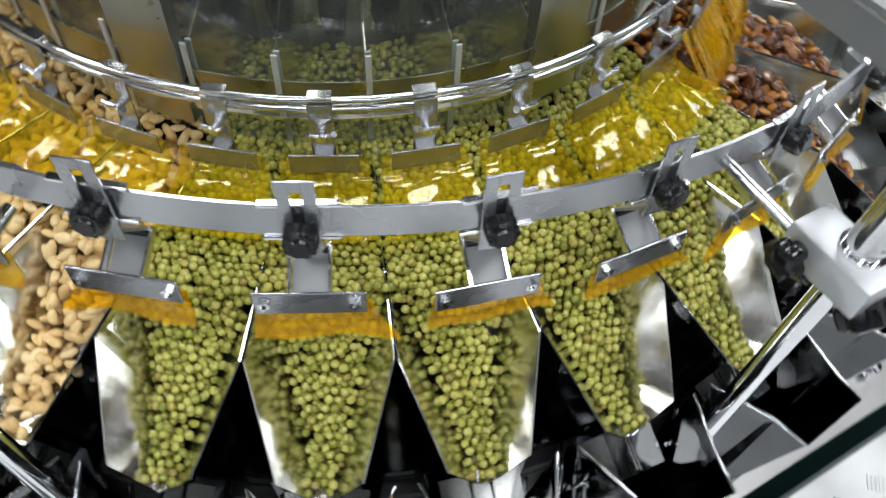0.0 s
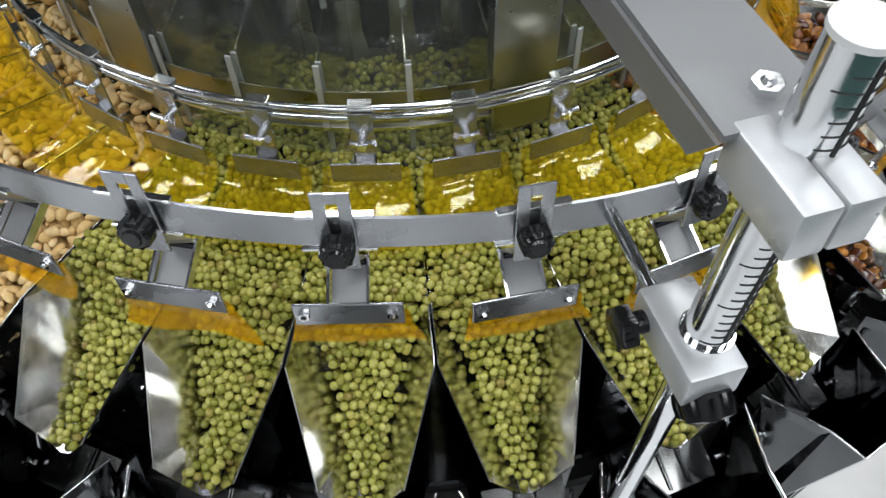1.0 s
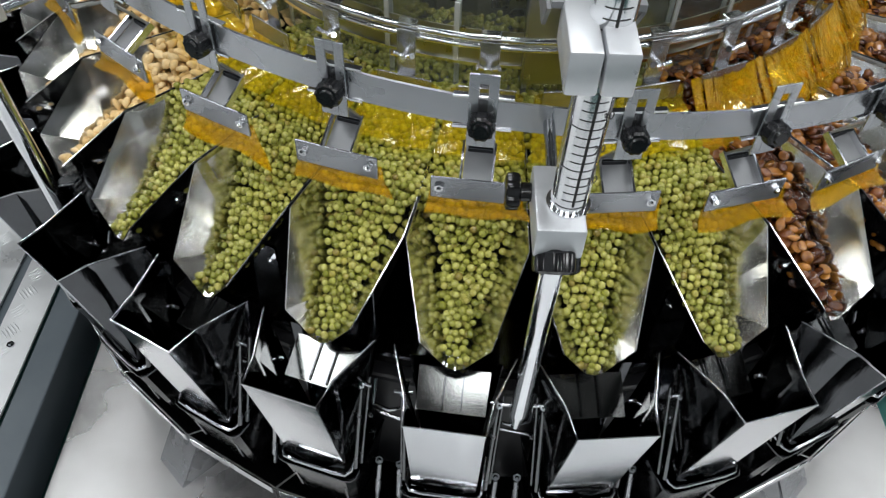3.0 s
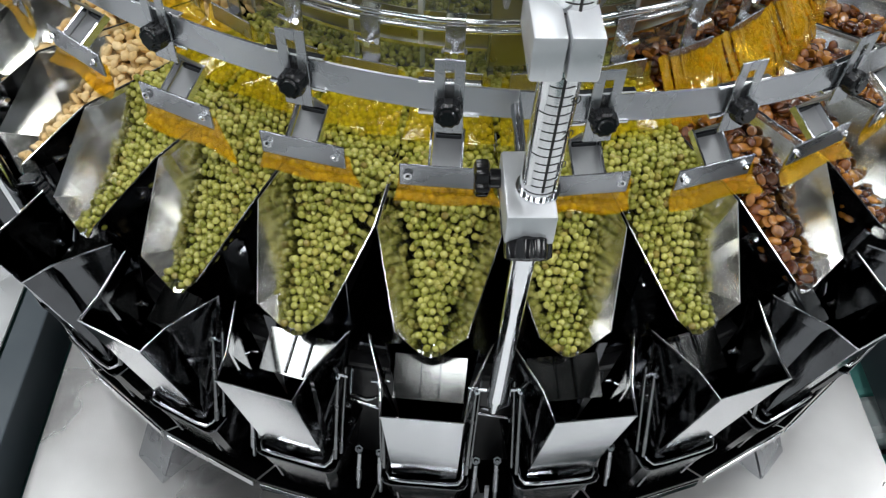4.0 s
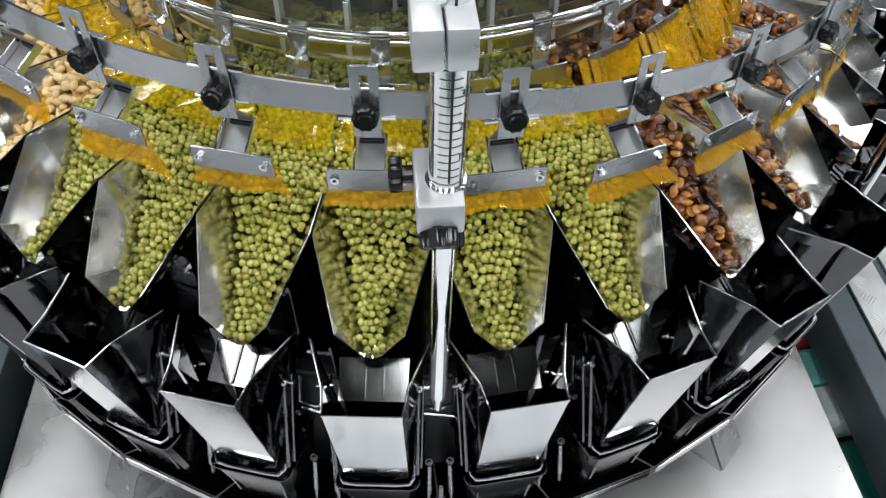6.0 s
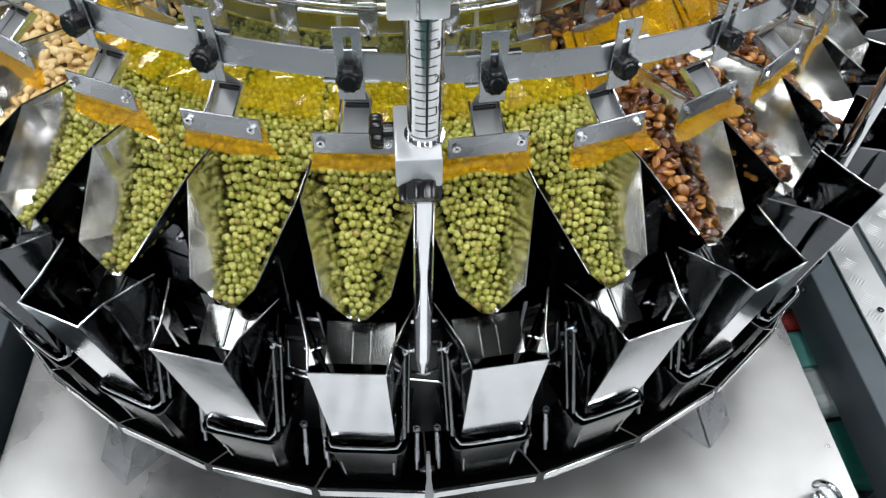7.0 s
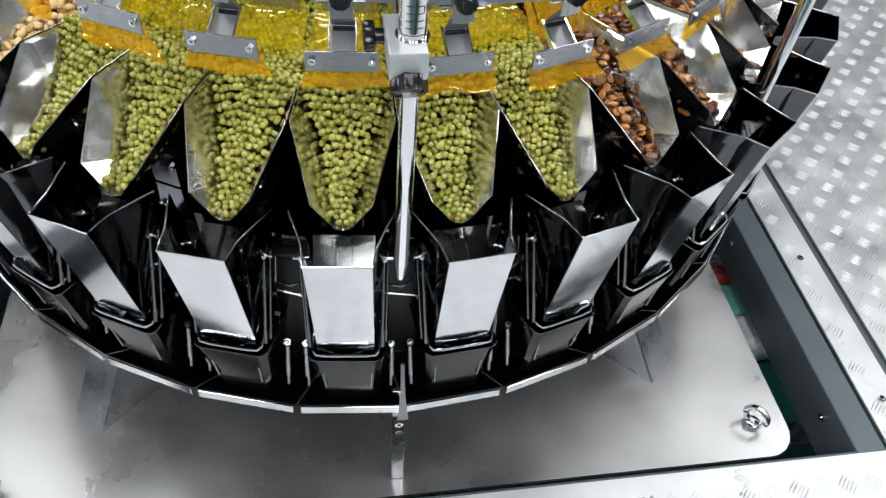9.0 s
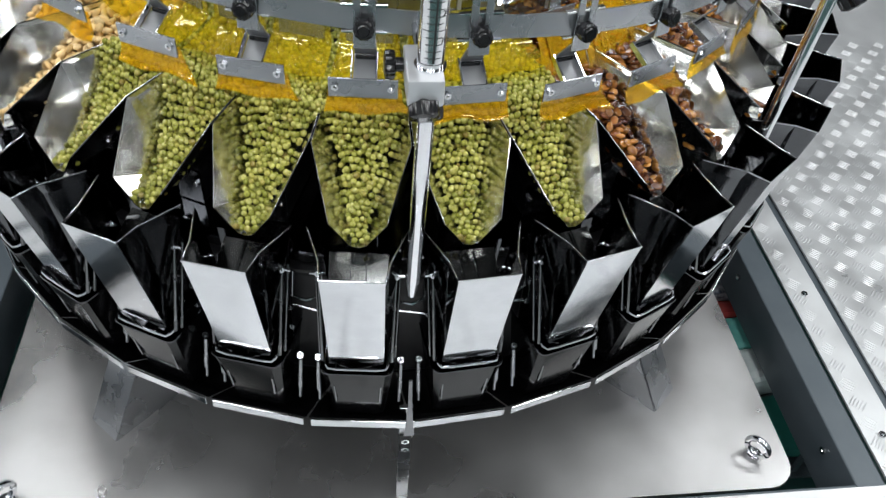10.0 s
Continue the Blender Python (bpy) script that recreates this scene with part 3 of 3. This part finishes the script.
    part("vibrator", bm, DARKVOID, ob)
    for s in (-1, 1):
        bm = B()
        bolt(bm, P(0.775, 0.0175 * s, -0.07), (0, -1, 0), 0.006, 0.006)
        part("bolt", bm, CHROME, ob)
    # plate darkened likewise, as shade under the pan
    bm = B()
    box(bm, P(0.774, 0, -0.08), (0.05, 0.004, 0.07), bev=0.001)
    part("spring_plate", bm, SHADESTEEL, ob)
    spread(ob, ALL)


def grain_shape(kind):
    bm = B()
    bmesh.ops.create_icosphere(bm, subdivisions=2, radius=1.0)
    co = np.array([v.co[:] for v in bm.verts])
    bm.verts.index_update()
    fa = np.array([[v.index for v in f.verts] for f in bm.faces])
    bm.free()
    if kind == "nut":
        co = co * (1.0, 0.58, 0.46)
        co[:, 1] += 0.16 * (co[:, 0] ** 2 - 0.4)
    if kind == "bean":
        co = co * (1.0, 0.72, 0.42)
        crease = np.exp(-(co[:, 1] / 0.16) ** 2) * (co[:, 2] > 0)
        co[:, 2] -= 0.26 * crease
        co[:, 2] += 0.18 * np.abs(co[:, 0]) ** 2
    return co, fa


SHAPES = {n: grain_shape(n) for n in ("pea", "nut", "bean")}
SIZE = {"pea": 0.0051, "nut": 0.0112, "bean": 0.0112}


def wall_room(r, z):
    """Free half width between the pan walls at radius r and height z."""
    w, zt = pan_wall(r)
    return FLOOR_W + (w - FLOOR_W) * min(1.0, max(0.0, (z - FLOOR_Z) / (zt - FLOOR_Z)))


def heap_height(kind, r, s, k):
    """Height of the crop in the pan at radius r and side step s; -1 where there is none."""
    end = {"pea": 0.886, "nut": 0.880, "bean": 0.884}[kind]
    if r > end:
        return -1
    d = end - r
    if kind == "pea":
        top = FLOOR_Z + 0.012 + 0.116 * min(1.0, d / 0.178) ** 1.6
    elif kind == "nut":
        top = FLOOR_Z + 0.014 + 0.105 * min(1.0, d / 0.20) ** 1.2
    else:
        top = FLOOR_Z + 0.012 + 0.094 * min(1.0, d / 0.18) ** 1.1
    lean = (0.22 * math.sin(k * 2.4) - (0.45 if kind == "bean" else 0.0)) * 0.5 * s / 0.06
    top += 0.02 * lean * (r > 0.70)
    room = wall_room(r, top)
    u = abs(s) / max(room, 0.01)
    crown = 0.017 * min(1.0, d / 0.06) if r > 0.74 else 0.004
    return top - crown * u * u + 0.004 * math.sin(s * 90 + k * 3.1) * math.cos(r * 70 + k)


def grains(name, kind, centres, label, material, seed):
    """One heap of grains, each a small closed body of its own."""
    rng = np.random.default_rng(seed)
    co, fa = SHAPES[kind]
    n, size = len(centres), SIZE[kind]
    if not n:
        return None
    verts, faces = [], []
    for i, c in enumerate(centres):
        q = rng.normal(size=4)
        q /= np.linalg.norm(q)
        w, x, y, z = q
        if kind != "pea":
            tilt = Euler((rng.normal() * 0.5 + (3.14 if rng.random() < 0.45 else 0), rng.normal() * 0.5, rng.random() * 6.28)).to_matrix()
            rot = np.array(tilt)
        else:
            rot = np.array([[1 - 2 * (y * y + z * z), 2 * (x * y - z * w), 2 * (x * z + y * w)], [2 * (x * y + z * w), 1 - 2 * (x * x + z * z), 2 * (y * z - x * w)], [2 * (x * z - y * w), 2 * (y * z + x * w), 1 - 2 * (x * x + y * y)]])
        sc = size * rng.uniform(0.84, 1.12) * (1 + 0.06 * rng.normal(size=3) if kind == "pea" else 1 + 0.1 * rng.normal(size=3))
        verts.append((co * sc) @ rot.T + c)
        faces.append(fa + i * len(co))
    me = bpy.data.meshes.new(name)
    v, f = np.concatenate(verts), np.concatenate(faces)
    me.from_pydata(v.tolist(), [], f.tolist())
    me.materials.append(material)
    me.shade_smooth()
    return tagged(new(name, me), label, name.replace("_", " "), kind="stuff")


CROP = {"pea": ("green_peas", "heap of dried green peas lying in a feeder pan", PEA), "nut": ("pale_kernels", "heap of pale blanched nut kernels lying in a feeder pan", NUT), "bean": ("roasted_beans", "heap of glossy brown roasted beans lying in a feeder pan", BEAN)}


def crop_of(k):
    return "pea" if -3 <= k <= 2 else "bean" if 3 <= k <= 9 else "nut"


def product():
    for k in ALL:
        kind = crop_of(k)
        name, label, material = CROP[kind]
        rng = np.random.default_rng(100 + k)
        pts, near = [], -9 <= k <= 10
        m = np.array(turn(k).to_3x3())
        size = SIZE[kind]
        step = size * (1.98 if kind == "pea" else 1.22)
        wob = step * (0.13 if kind == "pea" else 0.22)
        for layer in range(3):
            r, odd = (0.52 if near else 0.60) + layer * step * 0.33, layer
            while r < 0.895:
                row = -0.09 + (odd % 2) * step * 0.5 + layer * step * 0.4
                while row < 0.09:
                    rr, ss = r + rng.normal() * wob, row + rng.normal() * wob
                    h = heap_height(kind, rr, ss, k)
                    z = h - size * (0.4 + 1.6 * layer) + rng.normal() * size * 0.30
                    spill = 0.0985 * rr - size * 0.5
                    room = spill if rr < 0.735 and z > 0.070 else wall_room(rr, z) - size * (0.2 if rr > R_TOP else 0.7)
                    if h > -1 and z > FLOOR_Z + 0.003 and abs(ss) < room and (layer < 2 or rr > 0.68):
                        pts.append(m @ np.array(P(rr, ss, z)))
                    row += step
                r += step * 0.88
                odd += 1
        grains(name, kind, pts, label, material, 500 + k)


# ---- outer guide ring with its flaps ----
RING_R = 0.795


def guide_ring():
    ob = thing("guide_ring", Vector((0, 0, 0.28)), "flat grey steel guide ring round the feeder pans", "guide ring")
    for quarter in range(4):
        bm, rows, seg = B(), [], 48
        for i in range(seg + 1):
            a = 1.570796 * (quarter + 0.5) + 1.570796 * (i / seg) * 0.9995
            z = 0.286 - 0.060 * math.sin(a)
            rows.append([bm.verts.new((rr * math.sin(a), -rr * math.cos(a), z + dz)) for rr, dz in ((RING_R, -0.0175), (RING_R, 0.0175), (RING_R - 0.003, 0.0175), (RING_R - 0.003, -0.0175))])
        for u, v in zip(rows, rows[1:]):
            for j in range(4):
                bm.faces.new((u[j], v[j], v[(j + 1) % 4], u[(j + 1) % 4]))
        bm.faces.new(rows[0])
        bm.faces.new(rows[-1][::-1])
        part("band", bm, SATIN, ob, smooth=30)
        a = 1.570796 * (quarter + 0.5)
        bm = B()
        box(bm, ((RING_R - 0.005) * math.sin(a), -(RING_R - 0.005) * math.cos(a), 0.286 - 0.060 * math.sin(a)), (0.06, 0.003, 0.030), Euler((0, 0, a)).to_matrix())
        part("joint_plate", bm, SATIN, ob)


FLAP_FORMS = (
    [(0.7980, 0.196, 0.051, 0.0), (0.7980, 0.172, 0.054, 0.0), (0.7995, 0.163, 0.058, 0.002), (0.804, 0.155, 0.062, 0.004)],
    [(0.7980, 0.196, 0.051, 0.0), (0.7985, 0.172, 0.055, 0.003), (0.8010, 0.161, 0.060, 0.007), (0.809, 0.151, 0.066, 0.012)],
    [(0.7980, 0.196, 0.051, 0.0), (0.7985, 0.172, 0.054, -0.002), (0.8000, 0.162, 0.058, -0.005), (0.807, 0.154, 0.063, -0.009)],
)


def flap_brackets(form, heads):
    ob = thing("flap_bracket", P(0.79, 0, 0.17), "slotted grey steel flap bracket clamped to the guide ring", "bracket", "flap brackets")
    z = 0.286
    bm = B()
    for s in (-1, 1):
        box(bm, P(0.7985, 0.0098 * s, z + 0.004), (0.0105, 0.0025, 0.092), bev=0.0006)
    box(bm, P(0.7985, 0, z + 0.0445), (0.0092, 0.0025, 0.011))
    box(bm, P(0.7985, 0, z - 0.032), (0.0092, 0.0025, 0.020))
    part("slotted_plate", bm, SATIN, ob)
    for dz in (-0.0195, 0.0195):
        bm = B()
        box(bm, P(0.7935, 0, z + dz), (0.062, 0.0072, 0.0035), bev=0.0008)
        part("tab", bm, CHROME, ob)
    bm = B()
    star_knob(bm, P(0.800, 0, z - 0.009), (0, -1, 0.15), 0.0142, 0.016, 10)
    rod(bm, P(0.815, 0, z - 0.0068), P(0.818, 0, z - 0.0064), 0.009, 0.007, 16)
    part("knob", bm, BLACK, ob, "black clamping knob", smooth=35)
    # the channel slopes down from below the ring to the cross plate
    bm = B()
    sheet(bm, [P(0.760, -0.0165, 0.212), P(0.760, 0.0165, 0.212), P(0.800, 0.0165, 0.192), P(0.800, -0.0165, 0.192)], 0.002)
    channel = part("channel", bm, GREYARM, ob)
    for s in (-1, 1):
        bm = B()
        sheet(bm, [P(0.760, 0.0175 * s, 0.211), P(0.8005, 0.0175 * s, 0.1905), P(0.805, 0.0175 * s, 0.1995), P(0.7645, 0.0175 * s, 0.2200)], 0.0024)
        part("channel_rail", bm, CHROME, channel)
    bm = B()
    box(bm, P(0.7665, 0, 0.2095), (0.028, 0.004, 0.0075), bev=0.001)
    part("channel_stop", bm, SHADESTEEL, channel)
    bm = B()
    sheet(bm, [P(0.7965, -0.0155, 0.252), P(0.7965, 0.0155, 0.252), P(0.764, 0.0155, 0.213), P(0.764, -0.0155, 0.213)], 0.0025)
    part("foot_plate", bm, GREYARM, ob)
    bm = B()
    box(bm, P(0.8035, -0.002, 0.1835), (0.098, 0.003, 0.031), bev=0.0012)
    cross = part("cross_plate", bm, SATIN, ob)
    for s in (-0.041, 0.037):
        bm = B()
        bolt(bm, P(0.805, s, 0.1855), (0, -1, 0), 0.0055, 0.004)
        part("bolt", bm, CHROME, cross)
    bm = B()
    vs = [[P(r + 0.002 * math.sin(j * 0.9 + form), w * (-1 + j / 4) + sh, zz + (0.004 * i / 3) * math.sin(j * 1.1 + form * 2)) for j in range(9)] for i, (r, zz, w, sh) in enumerate((q[0] + 0.003, q[1] - 0.012, q[2], q[3]) for q in FLAP_FORMS[form])]
    lo = [[bm.verts.new(p) for p in row] for row in vs]
    hi = [[bm.verts.new(p + Vector((0, 0.0016, 0.0005))) for p in row] for row in vs]
    for i in range(3):
        for j in range(8):
            bm.faces.new((lo[i][j], lo[i + 1][j], lo[i + 1][j + 1], lo[i][j + 1]))
            bm.faces.new((hi[i][j], hi[i][j + 1], hi[i + 1][j + 1], hi[i + 1][j]))
    part("flap", bm, FLAP, ob, "amber plastic flap", smooth=60)
    o = Matrix.Translation(ob.location)
    for k in heads:
        m = Matrix.Translation((0, 0, -0.060 * math.sin(radians((k - 0.5) * PITCH)))) @ turn(k + 0.04) @ o
        if k == heads[0]:
            first = m
        else:
            copy_thing(ob, m)
    ob.matrix_basis = first


# ---- inner feed ring ----
def bent_sheet(parent, rows, strips, material, label):
    """A flap that hangs from its upper edge and bends, slit into strips."""
    for n in range(strips):
        u0, u1 = -1 + 2 * n / strips + 0.012, -1 + 2 * (n + 1) / strips - 0.012
        m = 6 if strips == 1 else 2
        lift = 0.0012 * (n % 2)
        bm = B()
        lo = [[bm.verts.new(P(r + lift, w * (u0 + (u1 - u0) * j / m), z + 0.003 * math.sin(j * 1.7 + i + n))) for j in range(m + 1)] for i, (r, z, w) in enumerate(rows)]
        hi = [[bm.verts.new(v.co + Vector((0, -0.0012, 0.001))) for v in row] for row in lo]
        for i in range(len(rows) - 1):
            for j in range(m):
                bm.faces.new((lo[i][j], lo[i][j + 1], lo[i + 1][j + 1], lo[i + 1][j]))
                bm.faces.new((hi[i][j], hi[i + 1][j], hi[i + 1][j + 1], hi[i][j + 1]))
            for j, f in ((0, 1), (m, -1)):
                bm.faces.new((lo[i][j], lo[i + 1][j], hi[i + 1][j], hi[i][j])[::f])
        for i in (0, -1):
            for j in range(m):
                bm.faces.new((lo[i][j], hi[i][j], hi[i][j + 1], lo[i][j + 1]))
        part("flap" if strips == 1 else "strip", bm, material, parent, label, smooth=60)


def inner_ring():
    ob = thing("inner_ring", Vector((0, 0, 0.20)), "double chrome tube ring above the feed pan", "tube ring")
    for r, z in ((0.560, 0.2195), (0.560, 0.2075)):
        bm = B()
        tube(bm, [(r * math.sin(a), -r * math.cos(a), z) for a in np.linspace(0, 6.283185, 128, endpoint=False)], 0.0048, 10, True)
        part("tube", bm, CHROME, ob, smooth=60)
    bm = B()
    lathe(bm, [(0.505, 0.10), (0.505, 0.42), (0.502, 0.42), (0.502, 0.10)], 128)
    part("clear_wall", bm, CLEAR, ob, "clear plastic wall", smooth=40)
    bm = B()
    lathe(bm, [(0.508, 0.142), (0.508, 0.196), (0.506, 0.196), (0.506, 0.142)], 128)
    part("apron", bm, APRON, ob, "polished steel apron below the clear wall", smooth=40)
    bm = B()
    lathe(bm, [(0.511, 0.140), (0.511, 0.145), (0.509, 0.145), (0.509, 0.140)], 128)
    part("apron_edge", bm, CHROME, ob, "bright folded edge", smooth=40)
    br = thing("inner_bracket", P(0.56, 0, 0.10), "small grey hanger with a wing nut under the tube ring", "bracket", "inner brackets")
    bm = B()
    box(bm, P(0.567, 0, 0.176), (0.026, 0.0025, 0.086), bev=0.0006)
    hanger = part("hanger", bm, SATIN, br)
    bm = B()
    c = P(0.571, 0, 0.184)
    rod(bm, c + Vector((0, 0.004, 0)), c + Vector((0, -0.012, 0)), 0.0048)
    for s in (-1, 1):
        rod(bm, c + Vector((0.002 * s, -0.006, 0)), c + Vector((0.014 * s, -0.012, 0.008)), 0.003, 0.0042)
    part("wing_nut", bm, CHROME, hanger, smooth=40)
    bm = B()
    box(bm, P(0.5760, 0, 0.140), (0.078, 0.003, 0.028), bev=0.001)
    box(bm, P(0.5720, 0, 0.152), (0.020, 0.010, 0.003))
    part("clamp_plate", bm, SATIN, br)
    bm = B()
    box(bm, P(0.560, 0, 0.2265), (0.026, 0.014, 0.003), bev=0.001)
    part("saddle", bm, CHROME, br, "bright saddle clip on the tubes")
    twin = copy_thing(br, Matrix.Translation(br.location))
    bent_sheet(br, [(0.5725, 0.146, 0.049), (0.576, 0.122, 0.051), (0.598, 0.112, 0.054), (0.626, 0.106, 0.058), (0.655, 0.103, 0.061)], 1, YELLOW, "yellow plastic flap")
    bent_sheet(twin, [(0.5725, 0.146, 0.055), (0.588, 0.126, 0.056), (0.615, 0.096, 0.060), (0.632, 0.068, 0.062), (0.640, 0.036, 0.063)], 6, FRINGE, "yellow plastic fringe strip")
    spread(br, [k for k in ALL if k not in range(3, 10)])
    spread(twin, range(3, 10))
    for k in ALL:
        bm = B()
        sheet(bm, [P(0.34, -0.001, 0.012), P(0.496, -0.001, 0.004), P(0.496, -0.001, 0.225), P(0.440, -0.001, 0.26), P(0.440, -0.001, 0.44), P(0.34, -0.001, 0.44)], 0.002)
        d = lone("feed_divider", bm, HUBSTEEL, "upright polished steel divider on the feed pan", "divider", "feed dividers")
        for r, z, h in ((0.4985, 0.118, 0.226), (0.442, 0.35, 0.18), (0.5105, 0.190, 0.090)):
            bm = B()
            box(bm, P(r, 0, z), (0.007, 0.003, h), bev=0.0008)
            part("edge_strip", bm, ALLOY, d, "bright folded edge")
        d.matrix_basis = turn(k + 0.5)
    hub = thing("feed_hub", Vector((0, 0, 0.02)), "polished steel inner feed drum", "feed drum")
    bm = B()
    lathe(bm, [(0.0, 0.018), (0.335, 0.018), (0.335, 0.42), (0.0, 0.46)], 96)
    part("drum", bm, APRON, hub, smooth=30)
    for k in ALL:
        bm = B()
        # no opening: a flat black sheet painted as the dark of a gap
        sheet(bm, [P(0.3375, -0.012, 0.125), P(0.3375, 0.012, 0.125), P(0.3375, 0.018, 0.155), P(0.3375, 0.018, 0.40), P(0.3375, -0.018, 0.40), P(0.3375, -0.018, 0.155)], 0.002)
        for v in bm.verts:
            v.co = turn(k) @ v.co
        part("slot", bm, SHADEBLACK, hub, "black feed slot")
    strut = thing("drum_strut", P(0.512, 0, 0.12), "broad grey steel strut beside the clear wall", "strut", "drum struts")
    bm = B()
    sheet(bm, [P(0.512, -0.036, 0.12), P(0.512, 0.036, 0.12), P(0.512, 0.036, 0.60), P(0.512, -0.036, 0.60)], 0.004)
    part("web", bm, APRON, strut)
    for sd in (-1, 1):
        bm = B()
        box(bm, P(0.507, 0.037 * sd, 0.36), (0.003, 0.018, 0.48))
        part("flange", bm, SATIN, strut)
    spread(strut, [-3.95, 0.8, 5.6, 10.4])
    # crop on the feed pan
    for k in range(-9, 11):
        kind = crop_of(k)
        name, label, material = CROP[kind]
        rng = np.random.default_rng(900 + k)
        m = np.array(turn(k).to_3x3())
        step, pts = SIZE[kind] * (1.7 if kind == "pea" else 1.35), []
        r = 0.35
        while r < 0.53:
            s = -0.095 * r
            while s < 0.095 * r:
                z = 0.085 + (0.030 * (0.44 - r) / 0.1 * (1 - (s / 0.045) ** 2 * 0.5) if r < 0.44 else 0.0) + SIZE[kind] + rng.normal() * 0.003
                pts.append(m @ np.array(P(r + rng.normal() * step * 0.2, s + rng.normal() * step * 0.2, max(z, 0.012))))
                s += step
            r += step * 0.9
        grains(name, kind, pts, label.replace("feeder pan", "feed pan"), material, 1300 + k)


# ---- height columns ----
def columns():
    ob = thing("height_column", P(0.925, 0, -0.11), "chrome height column with scale tube and alloy blocks", "column", "height columns")
    lean = 0.026 / 0.69

    def axis(z, dr=0.0, ds=0.0):
        """A point beside the column's axis, which leans outwards as it rises."""
        return P(0.919 + lean * (z + 0.115) + dr, -0.005 + 0.014 * (z + 0.115) + ds, z)

    bm = B()
    rod(bm, axis(-0.080), axis(0.56), 0.0115, seg=24)
    rod(bm, axis(-0.115), axis(-0.080), 0.007, 0.0115, seg=24)
    part("rod", bm, CHROME, ob, smooth=40)
    bm = B()
    rod(bm, axis(0.306), axis(0.570), 0.0165, seg=28)
    scale = part("scale_tube", bm, SCALE, ob, smooth=40)
    bm = B()
    for i in range(27):
        z = 0.322 + i * 0.0090
        w = 0.95 if i % 5 == 0 else 0.6
        tube(bm, [axis(z, 0.0167 * math.cos(a), 0.0167 * math.sin(a)) for a in np.linspace(-w, w, 9)], 0.00055, 4)
    tube(bm, [axis(z, 0.0166, 0.001) for z in (0.325, 0.44, 0.565)], 0.0013, 4)
    part("scale_marks", bm, INK, scale, "black scale marks")
    for txt, z in (("20", 0.385), ("30", 0.42), ("10", 0.35)):
        cu = bpy.data.curves.new("numeral", "FONT")
        cu.body, cu.size, cu.extrude = txt, 0.011, 0.0001
        t = new("numeral", cu)
        dep = bpy.context.evaluated_depsgraph_get()
        me = bpy.data.meshes.new_from_object(t.evaluated_get(dep))
        bpy.data.objects.remove(t)
        me.materials.append(INK)
        n = new("numeral", me)
        n.parent = scale
        n.matrix_basis = Matrix.Translation(axis(z, 0.0150, 0.0075) - ob.location) @ pose(0, 0, 0, 90, 0, 28)
    bm = B()
    box(bm, P(0.928, -0.006, 0.294), (0.044, 0.082, 0.036), bev=0.003)
    part("lower_block", bm, ALLOY, ob, "grey alloy clamp block", smooth=30)
    bm = B()
    star_knob(bm, P(0.958, -0.006, 0.276), (0, -0.75, -0.66), 0.0205, 0.022, 7)
    part("front_knob", bm, BLACK, ob, "black hand knob", smooth=35)
    bm = B()
    rod(bm, P(0.905, -0.027, 0.294), P(0.905, -0.040, 0.294), 0.009)
    star_knob(bm, P(0.905, -0.038, 0.294), (-1, 0, 0), 0.0165, 0.014, 6)
    part("side_knob", bm, BLACK, ob, "black hand knob", smooth=35)
    bm = B()
    rod(bm, axis(0.3115), axis(0.3150), 0.0195, seg=28)
    part("collar", bm, CHROME, ob, smooth=40)
    for s in (-1, 1):
        bm = B()
        box(bm, P(0.955, 0.0125 * s - 0.005, 0.488), (0.0232, 0.068, 0.036), bev=0.0025)
        part("upper_block_half", bm, ALLOY, ob, "grey alloy clamp block", smooth=30)
    bm = B()
    sheet(bm, [P(0.930, -0.037, 0.5005), P(0.930, 0.030, 0.5005), P(0.45, 0.030, 0.5005), P(0.45, -0.037, 0.5005)], 0.005)
    for x in (-0.037, 0.030):
        sheet(bm, [P(0.930, x, 0.5000), P(0.45, x, 0.5000), P(0.45, x, 0.474), P(0.910, x, 0.474)], 0.003)
    part("arm", bm, GREYARM, ob, "folded grey steel arm")
    bm = B()
    bolt(bm, P(0.906, 0.0, 0.505), (0, 0, 1), 0.009, 0.007)
    part("arm_bolt", bm, CHROME, ob)
    bm = B()
    rod(bm, axis(0.570), axis(0.574), 0.0175, seg=28)
    part("cap", bm, FRAME, ob, "flat white cap", smooth=40)
    bm = B()
    rod(bm, P(0.91, -0.004, 0.279), P(0.790, -0.004, 0.284), 0.006)
    part("ring_arm", bm, STEEL, ob, smooth=40)
    spread(ob, [0.5, 4.5, -3.5, 8.5, -7.5])


hall()
deck()
machine_body()
chute()
posts()
feed_hoppers()
weigh_hoppers()
actuators()
pans()
product()
guide_ring()
for form in range(3):
    flap_brackets(form, [k for k in ALL if (k * 5 + k // 3) % 3 == form])
inner_ring()
columns()


def motions():
    """Everything in the place stands still while the camera moves."""


motions()
